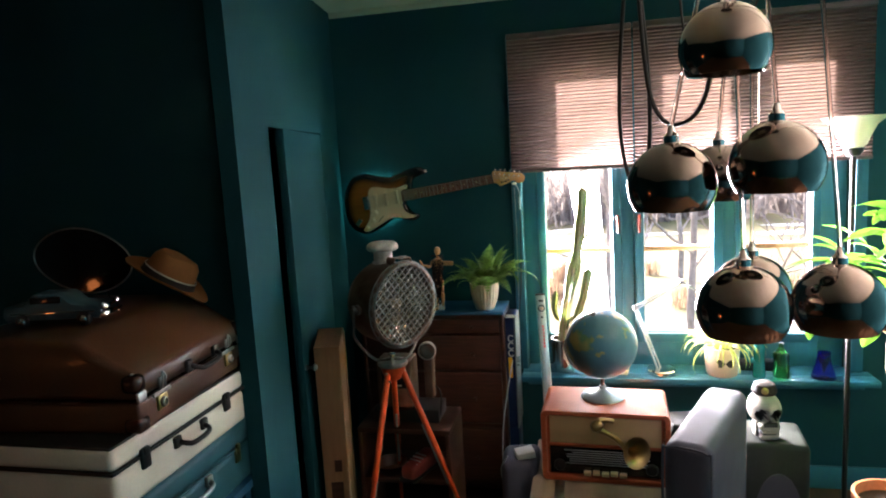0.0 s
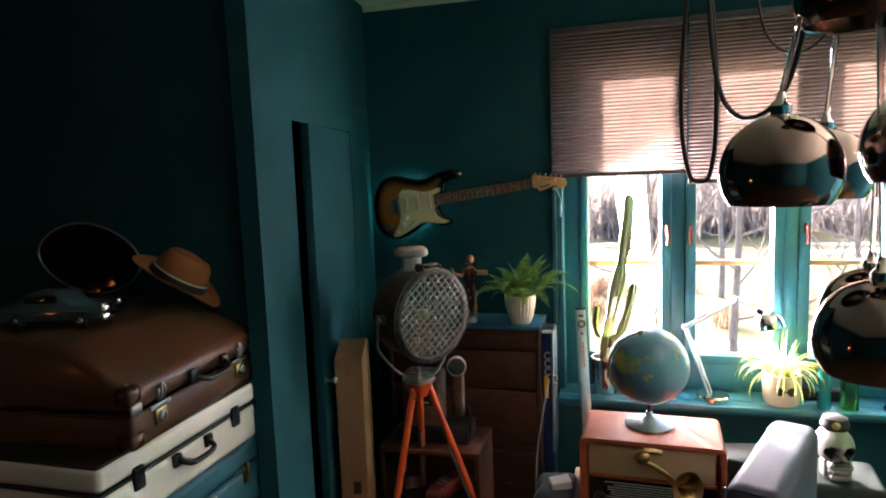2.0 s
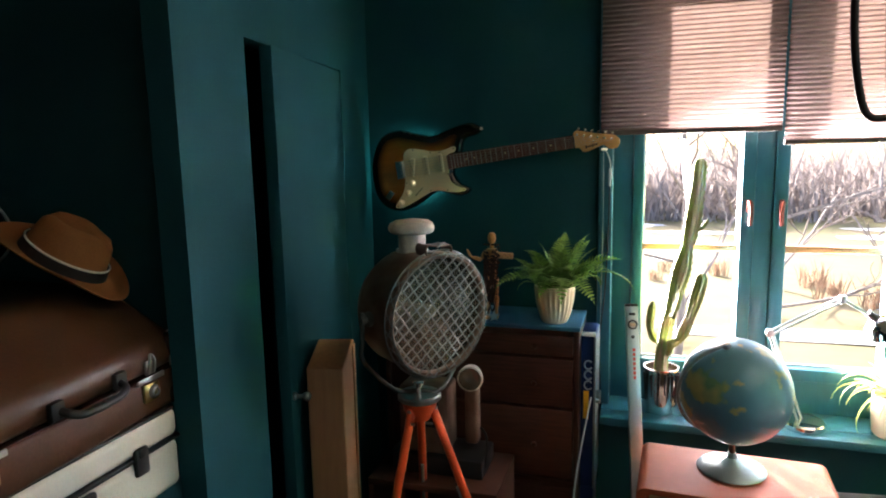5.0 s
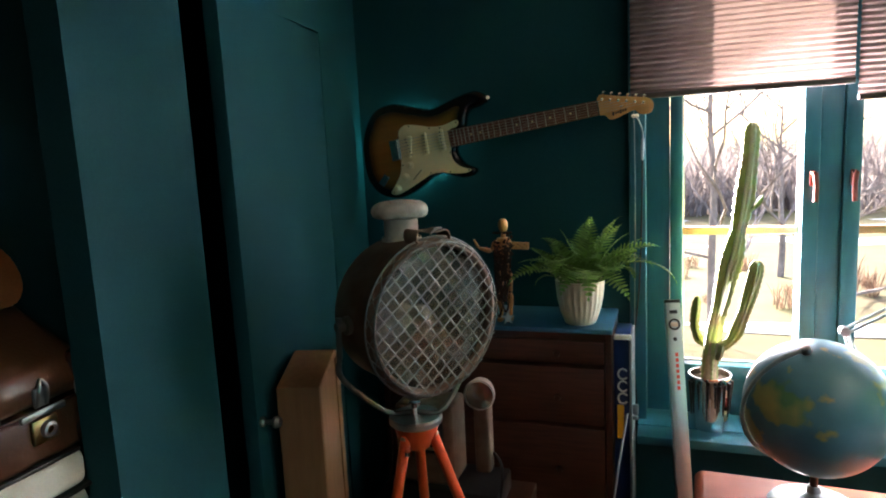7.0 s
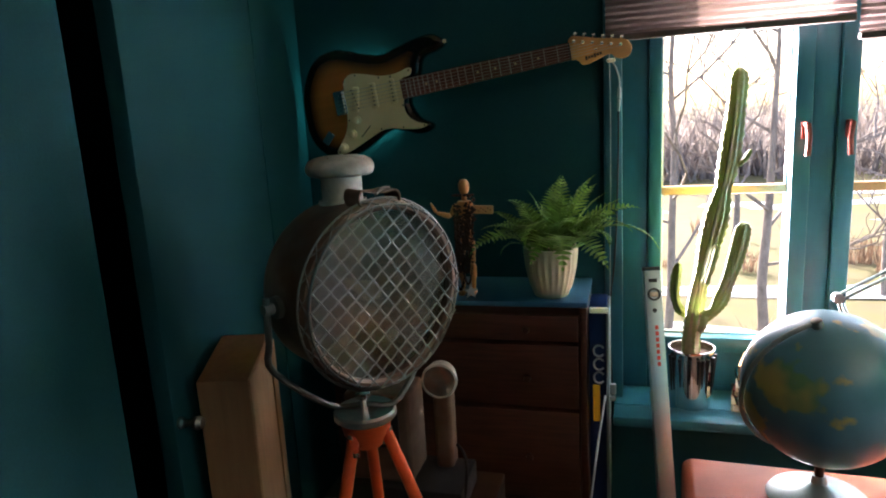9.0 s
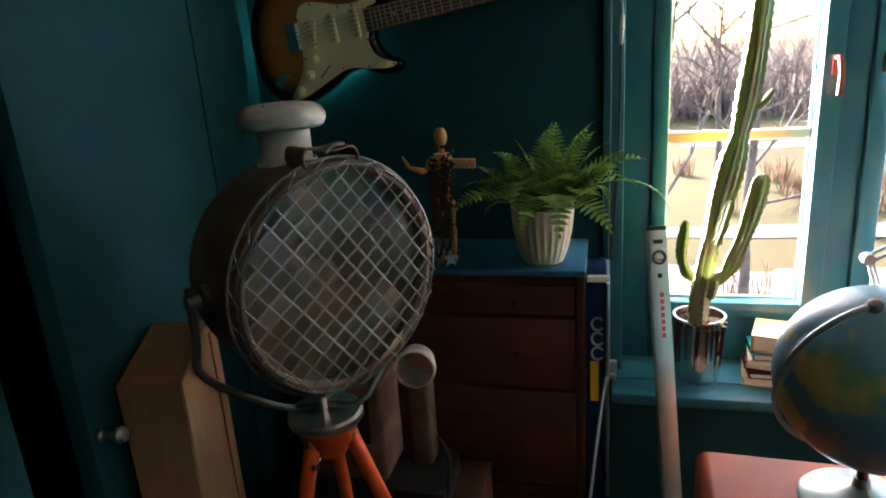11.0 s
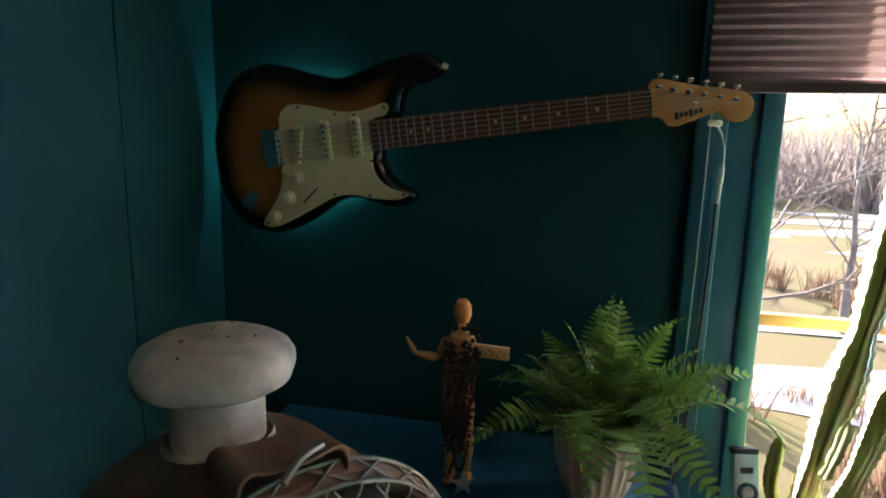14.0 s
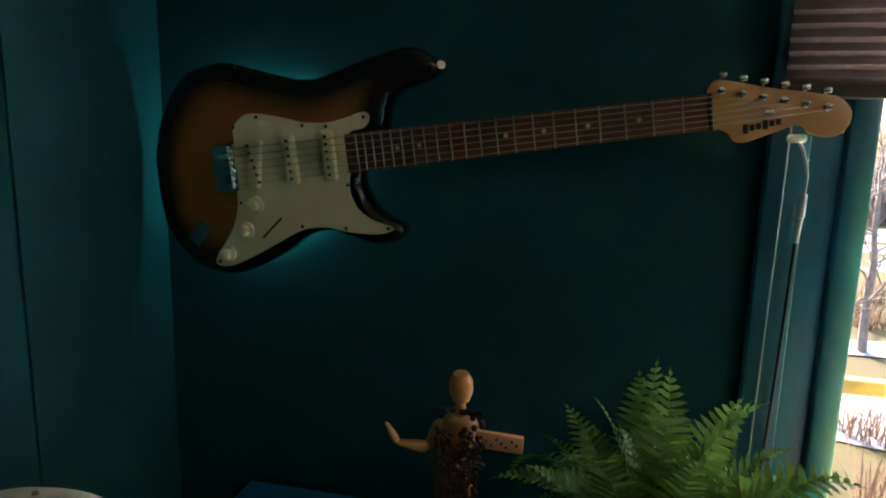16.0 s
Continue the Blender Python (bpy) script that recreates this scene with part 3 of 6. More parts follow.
part("ribbon_edge", bm, IVORY, hat, "pale piping along the ribbon")
hat.matrix_basis = hat.matrix_basis @ Matrix.Scale(0.93, 4)

car = thing("toy_car", (-1.100, 1.985, 1.2475), "small dark blue toy car with chrome bumper on a suitcase", "toy car", rz=12)
prof = [(-0.085, 0.012), (0.085, 0.012), (0.088, 0.028), (0.075, 0.037), (0.035, 0.040), (0.015, 0.058), (-0.035, 0.059), (-0.055, 0.041), (-0.088, 0.038), (-0.092, 0.022)]
part("body", moved(plate(prof, 0.062, 0.006, 2), pose(0, -0.031, 0)), TOYBLUE, car)
part("bumper", join(box(0.012, 0.064, 0.012, (0.088, 0, 0.018), 0.004), box(0.008, 0.05, 0.010, (0.087, 0, 0.030), 0.003)), CHROME, car, "chrome grille and bumper")
for sy in (-1, 1):
    part("headlight", moved(lathe([(0, 0.005), (0.005, 0.003), (0.006, 0)], 12), pose(0.088, sy * 0.024, 0.034, 0, 90, 0)), CHROME, car)
    part("side_trim", box(0.150, 0.0015, 0.003, (0, sy * 0.0315, 0.026), 0.0005), CHROME, car, "chrome side strip")
    part("window", box(0.055, 0.002, 0.012, (-0.01, sy * 0.0315, 0.049), 0.0005), DIAL, car)
    for wx in (-0.055, 0.055):
        part("wheel", moved(lathe([(0, -0.006), (0.010, -0.006), (0.013, -0.003), (0.013, 0.003), (0.010, 0.006), (0, 0.006)], 16), pose(wx, sy * 0.03, 0.013, 90, 0, 0)), RUBBER, car)
        part("hub_cap", moved(lathe([(0, 0.0025), (0.004, 0.002), (0.0065, 0)], 14), pose(wx, sy * 0.0362, 0.013, -90 * sy, 0, 0)), CHROME, car, "chrome hub cap")

car.matrix_basis = car.matrix_basis @ Matrix.Scale(1.55, 4)

mirror = thing("vanity_mirror", (-1.240, 2.24, 1.2480), "old oval tilting mirror with a thin metal rim on a suitcase", "mirror", rz=14)
ring = [(0.145 * math.cos(a) * (1 + 0.06 * math.cos(2 * a)), 0, 0.140 + 0.105 * math.sin(a) - 0.12 * 0.145 * math.cos(a)) for a in [2 * math.pi * k / 48 for k in range(48)]]
part("rim", tube(ring, 0.0028, 8, True), STEEL, mirror)
part("glass", moved(plate([(x * 0.985, 0.140 + (z - 0.140) * 0.985) for x, _, z in ring], 0.003), pose(0, 0.0, 0)), DARKGLASS, mirror, "dark mirror glass")
part("foot", join(box(0.05, 0.035, 0.010, (0.06, 0.02, 0.005), 0.003), rod((0.06, 0.02, 0.008), (0.06, 0.004, 0.052), 0.003)), BLACK, mirror)

# ---- guitar ----
ANG = 7.9
guitar = thing("electric_guitar", (-0.716, 3.588, 1.454), "sunburst electric guitar with cream pickguard hung on the wall", "guitar", ry=-ANG)
OUTLINE = [(0.318, 0.100), (0.287, 0.128), (0.238, 0.127), (0.186, 0.117), (0.132, 0.107), (0.080, 0.121), (0.033, 0.139), (-0.006, 0.149), (-0.059, 0.141), (-0.099, 0.106),
           (-0.128, 0.047), (-0.137, -0.019), (-0.132, -0.080), (-0.102, -0.130), (-0.049, -0.154), (-0.003, -0.152), (0.047, -0.134), (0.092, -0.110), (0.128, -0.103), (0.162, -0.114),
           (0.199, -0.128), (0.232, -0.124), (0.242, -0.107), (0.210, -0.086), (0.192, -0.055), (0.192, -0.026), (0.229, 0.028), (0.240, 0.062), (0.256, 0.078), (0.292, 0.084)]
GUARDLINE = [(0.006, 0.030), (0.008, 0.055), (0.026, 0.070), (0.047, 0.071), (0.085, 0.061), (0.115, 0.051), (0.151, 0.046), (0.180, 0.049), (0.206, 0.054), (0.214, 0.046),
             (0.205, 0.033), (0.183, 0.029), (0.175, 0.006), (0.179, -0.018), (0.174, -0.035), (0.173, -0.055), (0.182, -0.077), (0.203, -0.095), (0.230, -0.107),
             (0.212, -0.114), (0.181, -0.111), (0.153, -0.105), (0.127, -0.098), (0.094, -0.099), (0.056, -0.113), (0.016, -0.129), (-0.024, -0.142), (-0.048, -0.141),
             (-0.053, -0.132), (-0.037, -0.112), (-0.017, -0.088), (-0.005, -0.061), (0.0, -0.032)]


def guitar_body():
    from mathutils import geometry
    out = [Vector((p.x, p.y)) for p in smooth_line([(x, z, 0) for x, z in OUTLINE], 5, True)]
    n = len(out)
    grid = []
    for i in range(48):
        for j in range(32):
            q = Vector((-0.15 + i * 0.0102, -0.165 + j * 0.0102))
            grid.append(q)
    verts, _, faces, *_ = geometry.delaunay_2d_cdt(out + grid, [(i, (i + 1) % n) for i in range(n)], [list(range(n))], 1, 1e-5)
    bm = bmesh.new()

    def off(q):
        best = 9.0
        for i in range(n):
            a, b = out[i], out[(i + 1) % n]
            d = b - a
            t = max(0, min(1, (q - a).dot(d) / d.length_squared))
            best = min(best, (a + d * t - q).length)
        return best
    depth = [off(q) for q in verts]
    lay = bm.verts.layers.float.new("rim")
    front, back = [], []
    for q, d in zip(verts, depth):
        s = min(1, d / 0.012)
        lift = 0.008 * (1 - math.sqrt(max(0, 1 - (1 - s) ** 2)))
        for group, y in ((front, lift), (back, 0.044 - lift)):
            v = bm.verts.new((q.x, y, q.y))
            u = max(0, min(1, (0.062 - d) / 0.045))
            v[lay] = u * u * (3 - 2 * u)
            group.append(v)
    for f in faces:
        bm.faces.new([front[i] for i in f])
        bm.faces.new([back[i] for i in reversed(f)])
    edges = {}
    for f in faces:
        for a, b in zip(f, f[1:] + f[:1]):
            edges[(a, b)] = True
    for a, b in edges:
        if (b, a) not in edges:
            bm.faces.new((front[b], front[a], back[a], back[b]))
    return bm


part("body", guitar_body(), BURST, guitar, sharp=60)
part("pickguard", moved(plate([(p.x, p.y) for p in smooth_line([(x, z, 0) for x, z in GUARDLINE], 4, True)], 0.0025, 0.0006, 1), pose(0, -0.0028, 0)), GUARD, guitar, "aged cream plastic pickguard")
for x, z in [(0.009, 0.056), (0.047, 0.066), (0.115, 0.046), (0.150, 0.041), (0.206, 0.047), (0.003, -0.052), (0.171, -0.042), (0.222, -0.107), (0.160, -0.102), (0.094, -0.094), (-0.046, -0.135), (0.003, 0.034)]:
    part("screw", moved(lathe([(0, 0.0016), (0.002, 0.0012), (0.0028, 0)], 8), pose(x, -0.0028, z, 90, 0, 0)), PRINTSHADE, guitar)
for x, tilt in ((0.036, -13), (0.092, 0), (0.150, 0)):
    pk = part("pickup", moved(box(0.020, 0.010, 0.070, (0, 0, 0), 0.0045, 3), pose(x, -0.0055, 0.001, 0, -tilt, 0)), GUARD, guitar, "cream pickup cover")
    for k in range(6):
        zz = -0.026 + 0.0104 * k
        part("pole_piece", moved(lathe([(0, 0.001), (0.0025, 0.001), (0.0025, -0.001)], 8), pose(x + math.sin(radians(-tilt)) * -zz * 1.0, -0.0108, zz + 0.001, 90, 0, 0)), PRINTSHADE, pk)
for x, z in ((0.027, -0.057), (0.006, -0.092), (-0.029, -0.124)):
    part("knob", moved(lathe([(0.0125, 0), (0.012, 0.004), (0.0085, 0.007), (0.008, 0.016), (0.0065, 0.017), (0, 0.017)], 20), pose(x, -0.0028, z, 90, 0, 0)), GUARD, guitar, "cream control knob")
part("switch_slot", moved(box(0.042, 0.001, 0.003, (0, 0, 0)), pose(0.047, -0.0032, -0.092, 0, -38, 0)), PRINTSHADE, guitar)
bridge = part("bridge", box(0.036, 0.006, 0.068, (-0.012, -0.004, 0.0), 0.002), CHROME, guitar, "chrome bridge with six saddles")
for k in range(6):
    part("saddle", box(0.020, 0.008, 0.0095, (-0.008, -0.0112, -0.026 + 0.0104 * k), 0.002), CHROME, bridge)
part("jack_plate", moved(box(0.038, 0.004, 0.024, (0, 0, 0), 0.0018), pose(-0.072, -0.003, -0.090, 0, -44, 0)), CHROME, guitar, "chrome jack plate")
part("strap_button", moved(lathe([(0, 0.014), (0.006, 0.013), (0.004, 0.006), (0.006, 0)], 12), pose(0.314, 0.016, 0.098, 60, 60, 0)), CHROME, guitar)
neck = part("neck", plate([(0.178, -0.0255), (0.640, -0.0205), (0.640, 0.0215), (0.178, 0.0265)], 0.020, 0.006, 3), MAPLE, guitar)
moved_neck = part("fretboard", moved(plate([(0.176, -0.026), (0.641, -0.021), (0.641, 0.022), (0.176, 0.027)], 0.006, 0.001, 1), pose(0, -0.0065, 0)), ROSEWOOD, guitar, "rosewood fretboard")
for k in range(1, 22):
    x = 0.648 * 2 ** (-k / 12)
    if x > 0.18:
        part("fret", box(0.0022, 0.002, 0.0425 + 0.009 * (0.64 - x) / 0.46, (x, -0.0072, 0.0005), 0.0007, 1), STEEL, moved_neck)
for k in (3, 5, 7, 9, 15, 17):
    x = 0.648 * (2 ** (-k / 12) + 2 ** (-(k - 1) / 12)) / 2
    part("inlay", moved(lathe([(0, 0.0006), (0.003, 0.0005), (0.0031, 0)], 12), pose(x, -0.0065, 0.0005, 90, 0, 0)), GUARD, moved_neck)
part("nut", box(0.004, 0.006, 0.043, (0.6425, -0.007, 0.0005), 0.001), PRINTSHADE, guitar)
HEADLINE = [(0.641, 0.020), (0.643, 0.029), (0.653, 0.037), (0.676, 0.031), (0.711, 0.020), (0.747, 0.011), (0.768, 0.005), (0.783, 0.0), (0.794, -0.014), (0.793, -0.029), (0.784, -0.041),
            (0.770, -0.044), (0.754, -0.039), (0.746, -0.030), (0.738, -0.026), (0.724, -0.029), (0.702, -0.035), (0.682, -0.040), (0.668, -0.038), (0.662, -0.029), (0.654, -0.023), (0.641, -0.018)]
headstock = part("headstock", moved(plate([(p.x, p.y) for p in smooth_line([(x, z, 0) for x, z in HEADLINE], 4, True)], 0.014, 0.002, 2), pose(0, 0.0, 0)), MAPLE, guitar, "pale lacquered maple headstock")
for k in range(6):
    x, z = 0.656 + 0.0224 * k, 0.023 - 0.0065 * k
    tn = part("tuner", moved(lathe([(0.0045, 0), (0.0045, 0.004), (0.0028, 0.005), (0.0028, 0.014), (0, 0.0145)], 12), pose(x, 0, z, 90, 0, 0)), CHROME, headstock, "chrome tuning post")
    part("tuner_button", join(rod((x, 0.012, z + 0.004), (x + 0.004, 0.012, z + 0.016), 0.002), box(0.011, 0.007, 0.008, (x + 0.005, 0.012, z + 0.019), 0.003)), CHROME, tn)
part("string_tree", box(0.010, 0.005, 0.006, (0.707, -0.003, -0.008), 0.0015), CHROME, headstock)
part("script_mark", join(*[box(0.0055, 0.0008, 0.007 + 0.004 * (k in (0, 3)), (0.681 + 0.0072 * k, -0.0004, -0.0245 + 0.0009 * k), 0.0) for k in range(6)]), PRINTSHADE, headstock, "dark maker's mark")
for k in range(6):
    s = -0.026 + 0.0104 * k
    part("string", tube([(-0.004, -0.0135, s), (0.642, -0.0105, -0.0165 + 0.0068 * k), (0.656 + 0.0224 * (5 - k), -0.009, 0.023 - 0.0065 * (5 - k) - 0.003)], 0.0005 + 0.00008 * k, 5), STEEL, guitar)

led = thing("led_strip", (-0.716, 3.652, 1.454), "small lit led strip behind the guitar", "led strip", ry=-ANG)
inset = [(p.x * 0.86 + 0.008, 0.0, p.y * 0.80) for p in smooth_line([(x, z, 0) for x, z in OUTLINE if x < 0.14], 3, True)]
part("strip", tube(inset, 0.0022, 5, True), LED, led)

cord = thing("led_cable", (0, 0, 0), "thin white and black cable hanging from the headstock", "cable")
part("white_lead", tube(smooth_line([(0.020, 3.600, 1.517), (0.032, 3.606, 1.50), (0.042, 3.615, 1.47), (0.043, 3.622, 1.445)], 5), 0.0022, 8), ROPEWHITE, cord)
part("connector", join(tube([(0.043, 3.622, 1.447), (0.042, 3.624, 1.418)], [0.0045, 0.006], 10), tube([(0.042, 3.624, 1.4165), (0.041, 3.625, 1.385)], [0.0048, 0.0035], 10)), ROPEWHITE, cord)
part("dark_lead", tube(smooth_line([(0.041, 3.625, 1.385), (0.038, 3.629, 1.2), (0.030, 3.632, 1.0), (0.012, 3.632, 0.8), (0.020, 3.632, 0.6), (0.0, 3.625, 0.35), (-0.02, 3.55, 0.02)], 8), 0.0022, 8), RUBBER, cord)
part("pull_cord", tube(smooth_line([(0.018, 3.612, 1.56), (0.020, 3.630, 1.3), (0.016, 3.632, 0.9), (0.014, 3.631, 0.66)], 6), 0.0010, 6), ROPEWHITE, cord)
part("tape", box(0.022, 0.010, 0.010, (0.022, 3.600, 1.514), 0.004, 3, turn=None), OPAL, cord, "crumpled clear tape")

# ---- chest of drawers and what stands on it ----
chest = thing("chest_of_drawers", (-0.385, 3.515, 0), "dark walnut chest of drawers with a blue painted top", "chest of drawers")
part("carcass", join(span(-0.35, -0.332, -0.125, 0.125, 0.0, 0.915, 0.002), span(0.332, 0.35, -0.125, 0.125, 0.0, 0.915, 0.002), span(-0.332, 0.332, 0.11, 0.125, 0.05, 0.915),
                     span(-0.332, 0.332, -0.118, 0.11, 0.36, 0.378), span(-0.332, 0.332, -0.118, 0.11, 0.05, 0.068), span(-0.332, 0.332, -0.118, 0.11, 0.895, 0.915)), WALNUT, chest)
part("top", span(-0.352, 0.352, -0.128, 0.127, 0.916, 0.930, 0.003), BLUEPAINT, chest, "blue painted top board")
for z0, z1 in ((0.825, 0.893), (0.645, 0.815), (0.385, 0.635), (0.075, 0.352)):
    dr = part("drawer", span(-0.329, 0.329, -0.124, 0.09, z0, z1, 0.003), WALNUT_H, chest)
    for sx in (-0.2, 0.2):
        part("drawer_knob", moved(lathe([(0.004, 0), (0.004, 0.01), (0.010, 0.014), (0.008, 0.02), (0, 0.021)], 14), pose(sx, -0.124, (z0 + z1) / 2, 90, 0, 0)), WALNUT, dr)

gamebox = thing("blue_case", (0.0, 3.5, 0), "tall narrow blue case with clear plastic edge and yellow label", "case")
part("case", span(-0.0335, 0.010, -0.07, 0.10, 0.35, 0.895, 0.003), BLUEBOX, gamebox)
part("clear_edge", span(-0.030, 0.016, -0.088, -0.0715, 0.896, 0.909, 0.002), OPAL, gamebox)
part("edge_strip", span(0.0105, 0.018, -0.085, 0.09, 0.352, 0.893, 0.002), ALU, gamebox)
part("yellow_label", span(-0.024, -0.006, -0.0725, -0.0705, 0.60, 0.70), YELLOWTAPE, gamebox, "yellow label")
for k in range(3):
    ringpts = [(-0.008 + 0.013 * math.cos(a), -0.0715, 0.72 + 0.036 * k + 0.015 * math.sin(a)) for a in [radians(35 + 290 * j / 20) for j in range(21)]]
    part("printed_ring", tube(ringpts, 0.0028, 6), SILVERPRINT, gamebox, "silver printed ring")
part("latch", join(box(0.022, 0.014, 0.012, (0.022, -0.07, 0.665), 0.003), box(0.016, 0.012, 0.03, (0.026, -0.07, 0.69), 0.003)), ALU, gamebox)
part("base", span(-0.033, 0.012, -0.068, 0.098, 0.0, 0.349, 0.003), BLUEBOX, gamebox)

fernpot = thing("fern_pot", (-0.127, 3.458, 0.930), "fluted cream pot with a green fern", "potted plant")
bm = lathe([(0, 0.0), (0.036, 0.0), (0.040, 0.004), (0.050, 0.03), (0.058, 0.065), (0.0615, 0.100), (0.062, 0.114), (0.058, 0.114), (0.0565, 0.095), (0, 0.095)], 96)
for v in bm.verts:
    r = math.hypot(v.co.x, v.co.y)
    if r > 0.045 and v.co.z < 0.112 and v.co.z > 0.01 and r > 0.0575 * (0.7 + v.co.z * 2.6):
        a = math.atan2(v.co.y, v.co.x)
        k = 1 - 0.060 * (0.5 + 0.5 * math.cos(24 * a))
        v.co.x *= k
        v.co.y *= k
part("pot", bm, POTWHITE, fernpot, sharp=50)
part("soil", lathe([(0.0, 0.100), (0.0555, 0.098), (0.0555, 0.092)], 24), SOIL, fernpot)


def frond(length, droop, seed):
    """One fern frond: a thin stem with paired leaflets that shrink to the tip."""
    rnd = random.Random(seed)
    bm = bmesh.new()
    n = 21
    pts = []
    ang = radians(74)
    p = Vector((0, 0, 0))
    for i in range(n + 1):
        pts.append(p.copy())
        ang -= radians(droop) / n * (0.4 + 1.2 * i / n)
        p = p + Vector((math.cos(ang), rnd.uniform(-0.05, 0.05), math.sin(ang))) * (length / n)
    stem = tube(pts, [0.0013 * (1 - 0.8 * i / n) + 0.0002 for i in range(n + 1)], 4)
    for i in range(4, n):
        d = (pts[i + 1] - pts[i]).normalized()
        side = Vector((0, 1, 0)) - d * d.y
        nrm = d.cross(side).normalized()
        f = i / n
        ln = 0.038 * math.sin(math.pi * min(1, 0.22 + 0.80 * f)) ** 0.9 * (length / 0.2) ** 0.6
        for s in (-1, 1):
            tip = side * s * ln + d * ln * 0.35 - nrm * -0.12 * ln + nrm * rnd.uniform(-0.1, 0.1) * ln
            w = d * length / n * 0.40
            a, b = bm.verts.new(pts[i] - w), bm.verts.new(pts[i] + w)
            m1, m2 = bm.verts.new(pts[i] + tip * 0.62 - w * 0.75 + nrm * 0.0012), bm.verts.new(pts[i] + tip * 0.62 + w * 0.75 + nrm * 0.0012)
            e = bm.verts.new(pts[i] + tip)
            bm.faces.new((a, b, m2, m1))
            bm.faces.new((m1, m2, e))
    return join(stem, bm)


frond_kinds = []
rnd = random.Random(5)
for k in range(6):
    ob = part("frond", frond((0.17, 0.22, 0.25, 0.27, 0.21, 0.24)[k], (15, 55, 88, 118, 135, 40)[k], k), FERN, fernpot, sharp=20)
    frond_kinds.append(ob)
for k in range(64):
    src = frond_kinds[k % 6]
    ob = src if k < 6 else new("frond", src.data)
    ob.parent = fernpot
    a = k * 137.5 + rnd.uniform(-15, 15)
    rr = 0.008 + 0.034 * math.sqrt((k % 17) / 17)
    ob.matrix_basis = pose(rr * math.cos(radians(a)), rr * math.sin(radians(a)) - 0.004, 0.098, rnd.uniform(-20, 20), rnd.uniform(-20, 28) if k % 3 else rnd.uniform(8, 36), a) @ Matrix.Scale(rnd.uniform(0.60, 0.98) * (0.76 if math.cos(radians(a)) < -0.2 else 1.0), 4)
fernpot.matrix_basis = fernpot.matrix_basis @ Matrix.Scale(1.12, 4)

# wooden figure with beads
seg = lambda a, b, r0, r1: tube(smooth_line([a, tuple((Vector(a) + Vector(b)) / 2), b], 3), [r0 * 0.6, r0, (r0 + r1) / 2 * 1.1, (r0 + r1) / 2 * 1.1, r1, r1, r1 * 0.6][:7], 10)
figure = join(
    moved(lathe([(0, -0.021), (0.010, -0.017), (0.0145, -0.004), (0.014, 0.008), (0.009, 0.018), (0, 0.021)], 16), pose(0, 0, 0.287, 8, 0, 0)),
    seg((0, 0, 0.25), (0, 0, 0.268), 0.007, 0.006), moved(lathe([(0, 0), (0.013, 0.002), (0.019, 0.03), (0.024, 0.055), (0.018, 0.068), (0, 0.07)], 16), pose(0, 0, 0.182)),
    moved(lathe([(0, 0), (0.016, 0.004), (0.018, 0.02), (0.012, 0.034), (0, 0.036)], 16), pose(0, 0, 0.142)),
    seg((-0.022, 0, 0.242), (-0.036, -0.012, 0.212), 0.008, 0.006), seg((-0.036, -0.012, 0.212), (-0.066, -0.035, 0.225), 0.0075, 0.005), seg((-0.067, -0.036, 0.226), (-0.078, -0.044, 0.252), 0.005, 0.003),
    seg((-0.010, 0, 0.15), (-0.016, -0.006, 0.085), 0.011, 0.008), seg((-0.016, -0.006, 0.085), (-0.014, 0.004, 0.014), 0.0095, 0.006),
    seg((0.012, 0, 0.15), (0.016, -0.004, 0.085), 0.011, 0.008), seg((0.016, -0.004, 0.085), (0.014, 0.004, 0.014), 0.0095, 0.006),
    box(0.016, 0.036, 0.012, (-0.014, -0.008, 0.007), 0.004), box(0.016, 0.036, 0.012, (0.014, -0.008, 0.007), 0.004))
tagged(moved_fig := part("wooden_figure", figure, PEGWOOD, None), "jointed wooden drawing figure hung with beads", "figure")
moved_fig.matrix_basis = pose(-0.345, 3.45, 0.930, 0, 0, 0)
wedge = thing("perforated_strip", (-0.310, 3.452, 1.148), "pale wooden strip with drilled holes held by the figure", "strip", ry=2)
part("strip", box(0.062, 0.008, 0.021, (0.010, -0.008, 0.010), 0.002), MUNTIN, wedge)
for k in range(9):
    part("hole", moved(lathe([(0, 0.0006), (0.0017, 0.0005), (0.0018, 0)], 8), pose(-0.014 + 0.006 * k, -0.012, 0.006 + 0.008 * ((k * 5) % 3) / 2, 90, 0, 0)), PRINTSHADE, wedge)
beads = thing("bead_necklace", (-0.345, 3.45, 0.93), "dark bead chains draped over the wooden figure", "necklace")
bm = bmesh.new()
rnd = random.Random(3)
for c in range(26):
    x0, x1, low = rnd.uniform(-0.026, -0.004), rnd.uniform(0.004, 0.030), rnd.uniform(0.01, 0.17)
    for k in range(46):
        t = k / 45
        x = x0 + (x1 - x0) * t - 0.012 * math.sin(math.pi * t) * (1 if c % 3 else -0.3)
        z = 0.268 - (0.268 - low) * math.sin(math.pi * t) ** 0.55
        y = -0.026 - 0.006 * math.sin(math.pi * t) + rnd.uniform(-0.002, 0.002)
        bmesh.ops.create_icosphere(bm, subdivisions=1, radius=rnd.choice((0.0026, 0.0033, 0.0042)), matrix=Matrix.Translation((x + rnd.uniform(-0.001, 0.001), y, z)))
for k in range(20):
    bmesh.ops.create_icosphere(bm, subdivisions=1, radius=0.0045, matrix=Matrix.Translation((0.020 + 0.012 * math.sin(k), -0.026, 0.262 - 0.004 * k)))
tagged(part("strand", bm, DARKBEAD, beads), kind="stuff")
